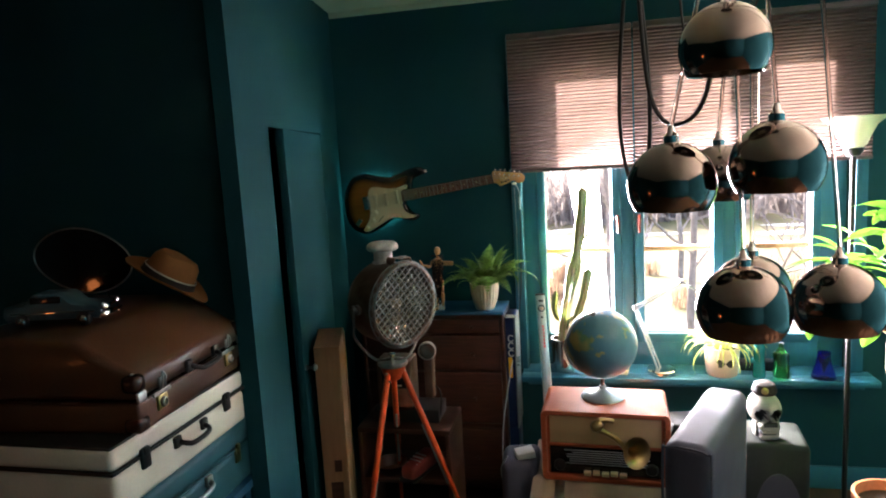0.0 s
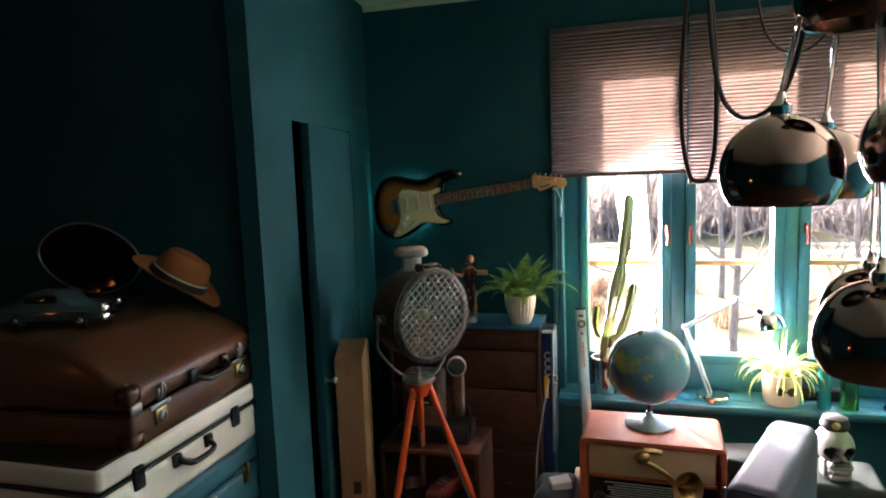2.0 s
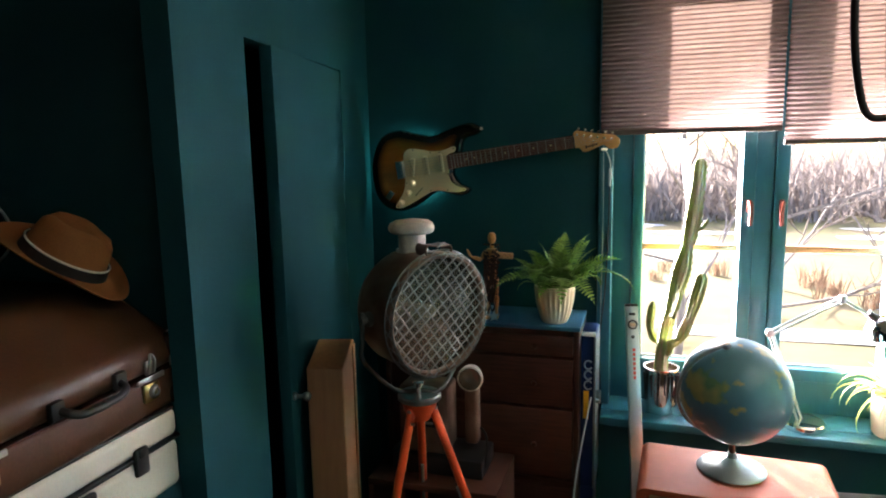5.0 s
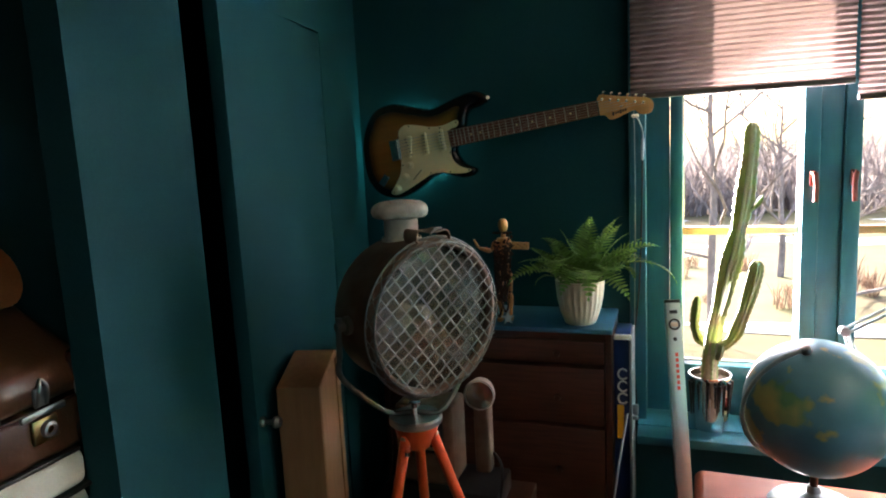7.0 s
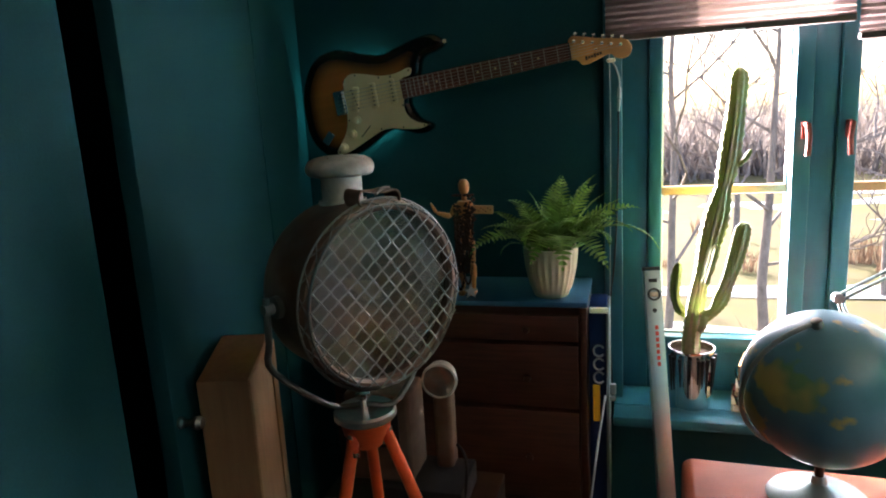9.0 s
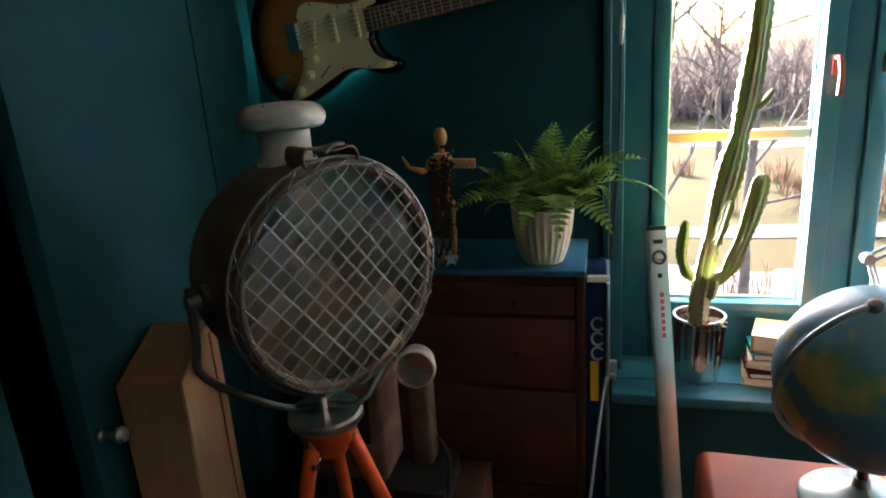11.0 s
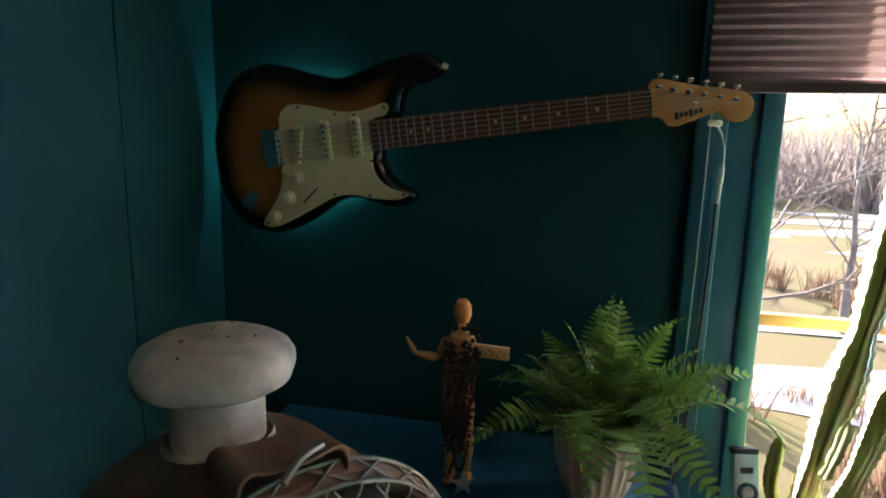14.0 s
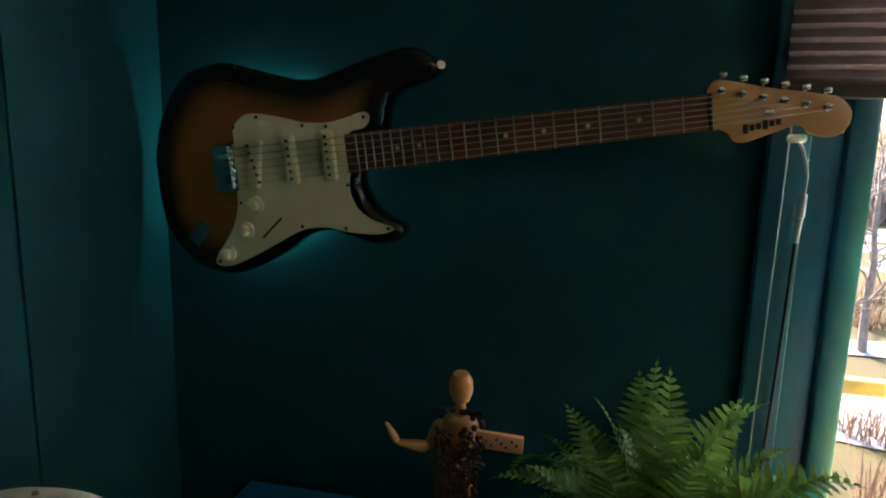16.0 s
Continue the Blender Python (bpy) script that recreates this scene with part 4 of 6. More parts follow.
star = thing("metal_star", (-0.328, 3.404, 0.930), "small star-shaped metal figurine on the chest", "ornament")
part("star", moved(plate([(r * math.sin(a), 0.019 + r * math.cos(a)) for r, a in [((0.021, 0.009)[k % 2], math.pi * k / 5) for k in range(10)]], 0.006, 0.0015, 1), pose(0, 0, 0, -8, 0, 20)), STEEL, star)

# ---- searchlight on a tripod ----
search = thing("searchlight", (-0.440, 2.930, 0), "old rusty searchlight with wire guard on an orange tripod", "searchlight")
AIM = pose(0.016, -0.008, 1.088, 92, 0, 58)
part("barrel", moved(lathe([(0.158, 0.070), (0.171, 0.072), (0.173, 0.064), (0.166, 0.058), (0.163, -0.065), (0.160, -0.075), (0.135, -0.115), (0.085, -0.142), (0.03, -0.152), (0, -0.153),
                            ], 64), AIM), RUST, search, "rusty grey-brown steel drum")
part("reflector", moved(lathe([(0.156, 0.060), (0.140, 0.020), (0.110, -0.020), (0.06, -0.050), (0.02, -0.058), (0, -0.058)], 48), AIM), REFLECT, search, "dull silvered reflector bowl")
part("bulb", moved(lathe([(0, 0.052), (0.012, 0.048), (0.02, 0.030), (0.017, 0.008), (0.010, -0.010), (0.010, -0.05), (0, -0.05)], 20), AIM), OPAL, search)
lens = part("front_glass", moved(lathe([(0, 0.0685), (0.08, 0.0675), (0.157, 0.064), (0.157, 0.061), (0.08, 0.0645), (0, 0.0655)], 48), AIM), DUSTGLASS, search, "dusty front glass")
lens.visible_shadow = False
part("front_ring", moved(lathe([(0.155, 0.066), (0.155, 0.078), (0.160, 0.082), (0.170, 0.080), (0.174, 0.070)], 64), AIM), RUST, search)
guard = part("wire_guard", moved(tube([(0.166 * math.cos(a), 0.166 * math.sin(a), 0.088) for a in [2 * math.pi * k / 72 for k in range(72)]], 0.0022, 6, True), AIM), DARKSTEEL, search, "diamond mesh wire guard")
R, STEP = 0.166, 0.0240
for fam in (-1, 1):
    for k in range(-7, 8):
        o = (k + 0.25 * fam) * STEP
        if abs(o) > R - 0.01:
            continue
        h = math.sqrt(R * R - o * o)
        th = radians(44 * fam - 9)
        pts = []
        for i in range(int(2 * h / 0.0141) + 1):
            s = -h + i * 0.0141
            pts.append((s * math.cos(th) - o * math.sin(th), s * math.sin(th) + o * math.cos(th), 0.094 + 0.0009 * (1 if (i + k) % 2 else -1) * fam))
        s = h
        pts.append((s * math.cos(th) - o * math.sin(th), s * math.sin(th) + o * math.cos(th), 0.088))
        part("wire", moved(tube(pts, 0.0016, 6), AIM), DARKSTEEL, guard)
part("outer_ring", moved(tube([(0.176 * math.cos(a), 0.176 * math.sin(a), 0.070) for a in [2 * math.pi * k / 72 for k in range(72)]], 0.0022, 6, True), AIM), DARKSTEEL, guard)
for k in range(48):
    a0, a1 = 2 * math.pi * (k - k % 2) / 48, 2 * math.pi * (k - k % 2 + (1.6 if k % 2 else -1.6)) / 48
    part("edge_wire", moved(tube([(0.166 * math.cos(a0), 0.166 * math.sin(a0), 0.088), (0.176 * math.cos(a1), 0.176 * math.sin(a1), 0.070)], 0.0017, 5), AIM), DARKSTEEL, guard)
strap = [(-0.043, -0.006), (-0.047, 0.006), (-0.044, 0.018), (-0.036, 0.022), (-0.022, 0.018), (0.010, 0.015), (0.030, 0.017), (0.040, 0.014), (0.045, 0.004), (0.044, -0.006)]
strap = [(p.x, p.y) for p in smooth_line([(x, z, 0) for x, z in strap], 3)]
strap = strap + [(x * 0.945, z - 0.003) for x, z in reversed(strap)]
clasp = part("top_clip", moved(plate(strap, 0.046, 0.0006, 1), AIM @ pose(0, 0.172, 0.078, -90, 0, 0)), RUST, search, "bent rusty clasp")
part("clip_pin", moved(tube(smooth_line([(-0.020, 0.186, 0.090), (0.0, 0.194, 0.082), (0.022, 0.192, 0.074)], 4), 0.003, 8), AIM), DARKSTEEL, clasp)
part("vent_neck", join(lathe([(0.038, 1.215), (0.038, 1.296), (0.034, 1.303)], 32, (-0.013, 0.010, 0)), lathe([(0.044, 1.240), (0.046, 1.246), (0.044, 1.254)], 32, (-0.013, 0.010, 0))), CAPMAT, search)
bm = lathe([(0, 1.302), (0.044, 1.299), (0.055, 1.298), (0.0615, 1.302), (0.0645, 1.310), (0.0640, 1.317), (0.059, 1.326), (0.048, 1.332), (0.028, 1.335), (0, 1.336)], 56, (-0.013, 0.010, 0))
for v in bm.verts:
    v.co += Vector((1, 1, 0.5)) * 0.0016 * noise.noise(v.co * 34)
cap = part("vent_cap", bm, CAPMAT, search, "chalky pitted vent cap")
rnd = random.Random(17)
# six small brown pit marks spread over the cap's top
for k in range(6):
    a, r = k * 2.1 + 0.7 * math.sin(3 * k), 0.012 + 0.0068 * k
    z = 1.3362 if r < 0.03 else 1.3362 - 0.0042 * ((r - 0.03) / 0.02) ** 1.6
    w = rnd.uniform(0.0008, 0.0022)
    part("pit", lathe([(0, 0.0006), (w * 0.7, 0.0004), (w, -0.0012)], 7, (-0.013 + r * math.cos(a), 0.010 + r * math.sin(a), z)), RUST, cap, "small brown pit")
for s in (-1, 1):
    part("pivot", moved(lathe([(0, 0.03), (0.010, 0.03), (0.010, 0.012), (0.02, 0.01), (0.02, 0), (0, 0)], 16), AIM @ pose(s * 0.165, 0, -0.01, 0, 90 * s, 0)), DARKSTEEL, search)
yoke = [AIM @ Vector((s * x, y, -0.01)) for s, x, y in ((-1, 0.188, 0.02), (-1, 0.190, -0.06), (-1, 0.186, -0.115))] + [Vector((-0.065, -0.022, 0.851)), Vector((0.0, 0.0, 0.849)), Vector((0.062, 0.035, 0.851))] + \
       [AIM @ Vector((x, y, -0.01)) for x, y in ((0.186, -0.115), (0.190, -0.06), (0.188, 0.02))]
bm = tube(smooth_line(yoke, 4), 0.0062, 8)
part("yoke", bm, DARKSTEEL, search, "bent dark steel yoke")
part("head_plate", lathe([(0, 0.822), (0.058, 0.822), (0.062, 0.826), (0.062, 0.836), (0.058, 0.840), (0, 0.841)], 36), STEEL, search, "scuffed steel tripod plate")
part("wing_nut", join(lathe([(0.008, 0.841), (0.008, 0.869), (0, 0.870)], 12, (0.0, -0.005, 0)), box(0.03, 0.004, 0.014, (0, -0.005, 0.869), 0.003, turn=(0, 0, 20))), CHROME, search)
part("hub", lathe([(0, 0.764), (0.03, 0.764), (0.046, 0.794), (0.052, 0.821), (0, 0.821)], 24), ORANGE, search, "orange enamel tripod hub")
for a in (-17, 198, 92):
    d = Vector((math.sin(radians(a)), -math.cos(radians(a)), 0))
    top, foot = d * 0.035 + Vector((0, 0, 0.809)), d * 0.33 + Vector((0, 0, 0.0))
    lg = part("leg", tube([top, top.lerp(foot, 0.5), top.lerp(foot, 0.52), foot], [0.0125, 0.0125, 0.0095, 0.0085], 12), ORANGE, search)
    part("leg_joint", moved(lathe([(0, 0.018), (0.007, 0.016), (0.007, -0.016), (0, -0.018)], 12), Matrix.Translation(top + Vector((0, 0, -0.012))) @ pose(0, 0, 0, 90, 0, a)), STEEL, lg)
    part("inner_tube", tube([top.lerp(foot, 0.30) + d * -0.016, top.lerp(foot, 0.62) + d * -0.016], 0.0055, 8), ALU, lg, "bare metal slide tube")
part("set_screw", join(rod((0.0, -0.055, 0.772), (0.0, -0.025, 0.779), 0.004), lathe([(0, 0.006), (0.008, 0.005), (0.008, -0.005), (0, -0.006)], 12, (0, -0.058, 0.772))), CHROME, search)

# ---- tall cardboard box, lamp body, low shelf ----
carton = thing("cardboard_box", (-0.700, 2.895, 0), "tall slim brown cardboard box standing by the wall", "box", rz=14)
prof = [(-0.070, 0.0), (0.095, 0.0), (0.095, 0.962), (0.080, 0.966), (-0.070, 0.925)]
part("carton", moved(plate(prof, 0.104, 0.003, 1), pose(0.052, 0, 0, 0, 0, 90)), CARD, carton)
part("flap", box(0.003, 0.030, 0.90, (0.0545, 0.078, 0.50), 0.001), CARD, carton, "lifted cardboard flap")
part("print_mark", join(box(0.05, 0.0012, 0.10, (0.0, -0.0708, 0.30)), box(0.03, 0.0012, 0.05, (0.01, -0.0709, 0.42))), WALNUT, carton, "faded dark printed mark")

flash = thing("old_projector_lamp", (-0.43, 3.16, 0.50), "old grey lamp unit with an oval lens beside a dark case", "lamp")
part("case", box(0.16, 0.12, 0.22, (-0.07, 0.02, 0.17), 0.01, 3), RUST, flash)
part("panel", box(0.11, 0.004, 0.10, (-0.07, -0.042, 0.20), 0.003), BLACK, flash, "dark control panel")
part("switch", box(0.03, 0.006, 0.008, (-0.05, -0.046, 0.165), 0.002), STEEL, flash)
head = part("lamp_head", moved(lathe([(0, -0.045), (0.02, -0.043), (0.034, -0.02), (0.040, 0.010), (0.040, 0.02), (0.036, 0.022)], 28), pose(0.088, -0.03, 0.325, 90, 0, 8)), CAPMAT, flash, "round metal lamp head")
part("lamp_lens", moved(lathe([(0, 0.028), (0.02, 0.026), (0.036, 0.020), (0.036, 0.016), (0, 0.016)], 28), pose(0.088, -0.03, 0.325, 90, 0, 8)), LENSGLASS, head, "clear lamp lens")
part("reflector", moved(lathe([(0.035, 0.014), (0.02, -0.006), (0, -0.010)], 28), pose(0.088, -0.03, 0.325, 90, 0, 8)), REFLECT, head)
part("handle", box(0.042, 0.05, 0.19, (0.088, -0.01, 0.20), 0.010, 3), RUST, flash)
part("lead", tube(smooth_line([(0.11, 0.0, 0.15), (0.135, -0.02, 0.12), (0.125, -0.03, 0.02), (0.08, -0.03, -0.05), (0.10, -0.03, -0.12)], 6), 0.004, 8), RUBBER, flash)
part("foot", box(0.30, 0.16, 0.06, (-0.02, 0.02, 0.03), 0.006), BLACK, flash)
stool = thing("low_shelf", (-0.45, 3.17, 0), "low dark wooden shelf in front of the chest", "shelf")
part("board", box(0.42, 0.28, 0.022, (0, 0, 0.487), 0.004), WALNUT, stool)
part("lower_board", box(0.42, 0.28, 0.02, (0, 0, 0.26), 0.004), WALNUT, stool)
for sx in (-1, 1):
    part("side", box(0.02, 0.28, 0.475, (sx * 0.199, 0, 0.2375), 0.003), WALNUT, stool)
cup = thing("shallow_bowl", (-0.53, 3.09, 0.2705), "shallow dark wooden bowl on the shelf", "bowl")
part("bowl", lathe([(0, 0), (0.04, 0), (0.05, 0.004), (0.075, 0.045), (0.078, 0.05), (0.072, 0.05), (0.045, 0.01), (0, 0.008)], 28), WALNUT_H, cup)
shoe = thing("sneaker", (-0.40, 3.09, 0.2705), "dark red sneaker with pale laces on the shelf", "shoe", rz=70)
bm = box(0.20, 0.075, 0.075, (0, 0, 0.045), 0.02, 3)
for v in bm.verts:
    if v.co.x < -0.02 and v.co.z > 0.04:
        v.co.z -= 0.22 * (-v.co.x - 0.02)
part("upper", bm, BOOKRED, shoe)
part("sole", box(0.212, 0.082, 0.018, (0, 0, 0.009), 0.008, 3), BLACK, shoe, "black rubber sole")
for k in range(4):
    part("lace", rod((-0.055 + 0.022 * k, -0.028, 0.068 + 0.0045 * k), (-0.05 + 0.022 * k, 0.028, 0.068 + 0.0045 * k), 0.003, 6), ROPEWHITE, shoe)

# ---- radio on its trunk, globe ----
trunk = thing("storage_chest", (0.425, 3.02, 0), "low worn wooden storage chest with metal straps under the radio", "trunk")
part("body", box(0.60, 0.50, 0.331, (0, 0, 0.1655), 0.008, 2), TRUNKTOP, trunk)
part("lid", box(0.62, 0.52, 0.034, (0, 0, 0.349), 0.008, 2), TRUNKTOP, trunk)
for sx in (-0.2, 0.2):
    part("strap", box(0.035, 0.526, 0.004, (sx, 0, 0.3672), 0.001), STEEL, trunk, "worn metal strap")
    part("front_strap", box(0.035, 0.004, 0.36, (sx, -0.2615, 0.18), 0.001), STEEL, trunk)

radio = thing("vintage_radio", (0.405, 3.015, 0.3705), "vintage mahogany table radio with cloth front and dial", "radio", rz=-3)
W2, H, D0, D1 = 0.231, 0.285, -0.130, 0.145
corner = lambda cx, cz, r, a0: [(cx + r * math.cos(radians(a0 + 15 * k)), cz + r * math.sin(radians(a0 + 15 * k))) for k in range(7)]
shape = corner(W2 - 0.022, H - 0.022, 0.022, 0) + corner(-W2 + 0.022, H - 0.022, 0.022, 90) + corner(-W2 + 0.014, 0.014, 0.014, 180) + corner(W2 - 0.014, 0.014, 0.014, 270)
inner = [(x * 0.915, H / 2 + (z - H / 2) * 0.875) for x, z in shape]
bm = bmesh.new()
ringv = []
for pts, y in ((shape, D1), (shape, D0 + 0.006), ([(x * 0.993, H / 2 + (z - H / 2) * 0.992) for x, z in shape], D0), ([(x * 0.925, H / 2 + (z - H / 2) * 0.89) for x, z in shape], D0), (inner, D0 + 0.006), (inner, D0 + 0.022)):
    ringv.append([bm.verts.new((x, y, z)) for x, z in pts])
for a, b in zip(ringv, ringv[1:]):
    for i in range(len(a)):
        j = (i + 1) % len(a)
        bm.faces.new((a[i], a[j], b[j], b[i]))
bm.faces.new(ringv[0])
bm.faces.new(ringv[-1][::-1])
part("cabinet", bm, RADIOWOOD, radio, sharp=50)
part("speaker_cloth", box(0.400, 0.006, 0.110, (0, D0 + 0.0185, 0.204), 0.002), CLOTH, radio, "tan woven speaker cloth")
part("dial_panel", box(0.404, 0.006, 0.112, (0, D0 + 0.0180, 0.080), 0.002), DIAL, radio, "dark glass tuning dial")
part("divider", box(0.408, 0.010, 0.010, (0, D0 + 0.0155, 0.142), 0.003), RADIOWOOD, radio)
for k in range(7):
    part("scale_line", box(0.30 - 0.02 * (k % 3), 0.001, 0.0022, (0.01 * (k % 2), D0 + 0.0143, 0.068 + 0.009 * k)), SILVERPRINT, radio)
for k in range(5):
    part("key", box(0.026, 0.022, 0.014, (-0.064 + 0.032 * k, D0 + 0.006, 0.034 + 0.003 * (k % 2)), 0.003), KEYMAT, radio, "ivory push key")
for s in (-1, 1):
    part("tuning_knob", moved(lathe([(0.022, 0), (0.021, 0.012), (0.018, 0.016), (0, 0.017)], 24), pose(s * 0.165, D0 + 0.0145, 0.062, 90, 0, 0)), BLACK, radio)
for sx in (-1, 1):
    for yy in (D0 + 0.03, D1 - 0.03):
        part("foot", lathe([(0, -0.001), (0.012, -0.001), (0.012, 0.004), (0, 0.004)], 12, (sx * 0.18, yy, 0.0)), BLACK, radio)
radio.matrix_basis = radio.matrix_basis @ Matrix.Diagonal((1.045, 1.0, 1.0, 1.0))
horn = thing("brass_horn", (0.412, 2.888, 0.529), "small brass bulb horn fixed to the radio front", "horn", rz=20)
part("bell", moved(lathe([(0.007, 0), (0.010, 0.02), (0.016, 0.035), (0.028, 0.047), (0.043, 0.054), (0.045, 0.056), (0.042, 0.055), (0.026, 0.046), (0.012, 0.03), (0.006, 0.01)], 32), pose(0.030, -0.052, 0.005, 78, 0, 12)), BRASS, horn)
part("tube", tube(smooth_line([(0.030, -0.054, 0.006), (0.020, -0.02, 0.02), (-0.015, -0.012, 0.045), (-0.045, -0.014, 0.060), (-0.03, -0.018, 0.085), (0.01, -0.016, 0.078)], 6), 0.008, 10), BRASS, horn)
part("bulb", moved(lathe([(0, 0), (0.012, 0.004), (0.018, 0.018), (0.014, 0.034), (0, 0.042)], 20), pose(-0.058, -0.016, 0.062, 0, 70, 0)), BRASS, horn)

horn.matrix_basis = horn.matrix_basis @ Matrix.Scale(1.3, 4)

globe = thing("globe", (0.400, 3.055, 0.6557), "desk globe with blue seas on a pale round foot", "globe", rz=0)
part("foot", lathe([(0, 0.0), (0.076, 0.0), (0.080, 0.004), (0.076, 0.009), (0.036, 0.021), (0.013, 0.034), (0.010, 0.046), (0, 0.046)], 40), ALU, globe, "pale metal foot")
part("stem", rod((0, 0, 0.044), (0.0, 0, 0.078), 0.0075), WALNUT, globe)
GC = Vector((0, 0, 0.205))
globe.matrix_basis = globe.matrix_basis @ Matrix.Scale(1.09, 4)
bm = bmesh.new()
bmesh.ops.create_uvsphere(bm, u_segments=56, v_segments=32, radius=0.128, matrix=Matrix.Translation(GC))
part("sphere", bm, GLOBEMAT, globe, "printed globe ball")
tilt = radians(23)
AX = Vector((-0.55 * math.sin(tilt), -0.83 * math.sin(tilt), math.cos(tilt))).normalized()
LEFT = Vector((-0.92, -0.22, 0))
LEFT = (LEFT - AX * AX.dot(LEFT)).normalized()
part("meridian_arm", tube([GC + (AX * math.cos(a) + LEFT * math.sin(a)) * 0.1345 for a in [math.pi * k / 30 for k in range(31)]], 0.0042, 8), ALU, globe, "dull metal meridian arm")
part("pin", moved(lathe([(0, 0.020), (0.008, 0.018), (0.010, 0.010), (0.006, 0.0)], 16), Matrix.Translation(GC + AX * 0.122) @ AX.to_track_quat("Z", "Y").to_matrix().to_4x4()), STEEL, globe)

# small grey device with white block on the floor side table
stack = thing("grey_bag", (0.06, 3.02, 0), "grey bag with a white box lying on it", "bag")
bm = box(0.15, 0.20, 0.42, (0, 0, 0.21), 0.035, 4)
for v in bm.verts:
    v.co += Vector((1, 1, 0.3)) * 0.012 * noise.noise(v.co * 9)
part("bag", bm, SUEDE, stack)
part("white_block", box(0.075, 0.06, 0.030, (0.02, -0.03, 0.432), 0.004, turn=(4, -6, 20)), WHITE_IN, stack, "white plastic block")
part("lead", tube(smooth_line([(-0.045, -0.08, 0.44), (-0.075, -0.06, 0.38), (-0.082, 0.02, 0.30), (-0.085, 0.12, 0.46), (-0.07, 0.2, 0.60), (-0.05, 0.3, 0.72)], 6), 0.003, 8), ROPEWHITE, stack)

# spirit level leaning on the sill
la, lb = Vector((0.184, 3.335, 0.0)), Vector((0.124, 3.606, 0.958))
axis = (lb - la).normalized()
level = thing("spirit_level", tuple(la), "long aluminium spirit level leaning on the window sill", "spirit level")
level.matrix_basis = Matrix.Translation(la) @ look((0, 0, 0), tuple(-axis), 0) @ pose(0, 0, 0, 0, 0, 180)
LL = (lb - la).length
part("rail", box(0.044, 0.020, LL, (0, 0, LL / 2 + 0.004), 0.003), ALU, level)
part("end_cap", box(0.0445, 0.0205, 0.012, (0, 0, LL + 0.006), 0.003), BLACK, level)
vialring = part("vial_ring", moved(lathe([(0.017, 0), (0.017, 0.006), (0.012, 0.006), (0.012, 0)], 24), pose(0, -0.0095, LL - 0.062, 90, 0, 0)), BLACK, level, "black vial ring")
part("vial", box(0.021, 0.008, 0.013, (0, -0.012, LL - 0.062), 0.004, 3), POTWHITE, level, "pale vial")
part("hang_hole", moved(lathe([(0, 0.0007), (0.006, 0.0006), (0.006, 0)], 16), pose(0, -0.0102, LL - 0.105, 90, 0, 0)), PRINTSHADE, level)
for k in range(7):
    part("red_print", box(0.009, 0.0008, 0.011, (0.002, -0.0103, LL - 0.15 - 0.016 * k)), REDPRINT, level, "red printed bar")
part("grey_print", box(0.022, 0.0008, 0.010, (0, -0.0103, LL - 0.025)), PRINTSHADE, level)

# ---- on the window sill ----
SILL = 0.573


def ribbed(pts, radii, ribs=5, n=40, depth=0.32, spines=0.0):
    """A ribbed cactus limb along the points."""
    bm = bmesh.new()
    pts = [Vector(p) for p in pts]
    m = len(pts)
    up = Vector((1, 0, 0))
    rings = []
    for i, p in enumerate(pts):
        d = (pts[min(i + 1, m - 1)] - pts[max(i - 1, 0)]).normalized()
        up = (up - d * up.dot(d)).normalized()
        side = d.cross(up)
        rings.append([])
        for k in range(n):
            a = 2 * math.pi * k / n
            w = (0.5 + 0.5 * math.cos(ribs * a)) ** 0.8
            r = radii[i] * (1 - depth * (1 - w)) * (1 + spines * w * (1 if i % 2 else -1))
            rings[-1].append(bm.verts.new(p + (up * math.cos(a) + side * math.sin(a)) * r))
    for a, b in zip(rings, rings[1:]):
        for k in range(n):
            j = (k + 1) % n
            bm.faces.new((a[k], a[j], b[j], b[k]))
    bm.faces.new(rings[-1])
    return bm


def limb(pts, r0, r1, steps, wob=0.12):
    line = smooth_line(pts, steps)
    m = len(line)
    radii = []
    for i in range(m):
        f = i / (m - 1)
        r = r0 + (r1 - r0) * f
        r *= 1 + wob * math.sin(9 * f * 2.1) + wob * 0.6 * math.sin(23 * f)
        end = (1 - f) * (m - 1) / 5
        if end < 1:
            r *= math.sqrt(max(0.04, 1 - (1 - end) ** 2))
        radii.append(r)
    return line, radii


cactus = thing("cactus", (0.232, 3.628, SILL), "tall ribbed green cactus in a silver pot on the sill", "cactus")
part("pot", lathe([(0, 0), (0.047, 0), (0.051, 0.004), (0.055, 0.04), (0.0595, 0.158), (0.061, 0.160), (0.061, 0.168), (0.0565, 0.168), (0.055, 0.145), (0, 0.145)], 44), CHROME, cactus, "shiny silver pot with drips")
for k in range(9):
    a = radians(200 + 19 * k + 6 * math.sin(5 * k))
    low = 0.045 + 0.035 * math.sin(2.7 * k) ** 2
    rr = 0.0575
    part("drip", tube([(rr * 1.055 * math.cos(a), rr * 1.055 * math.sin(a), 0.150), (rr * 1.0 * math.cos(a), rr * 1.0 * math.sin(a), 0.5 * (0.15 + low)), (rr * 0.965 * math.cos(a), rr * 0.965 * math.sin(a), low)],
                      [0.0055, 0.0035, 0.0015], 8), BLACK, cactus, "dark run-down drip")
part("soil", lathe([(0, 0.154), (0.0545, 0.151), (0.0545, 0.146)], 24), SOIL, cactus)
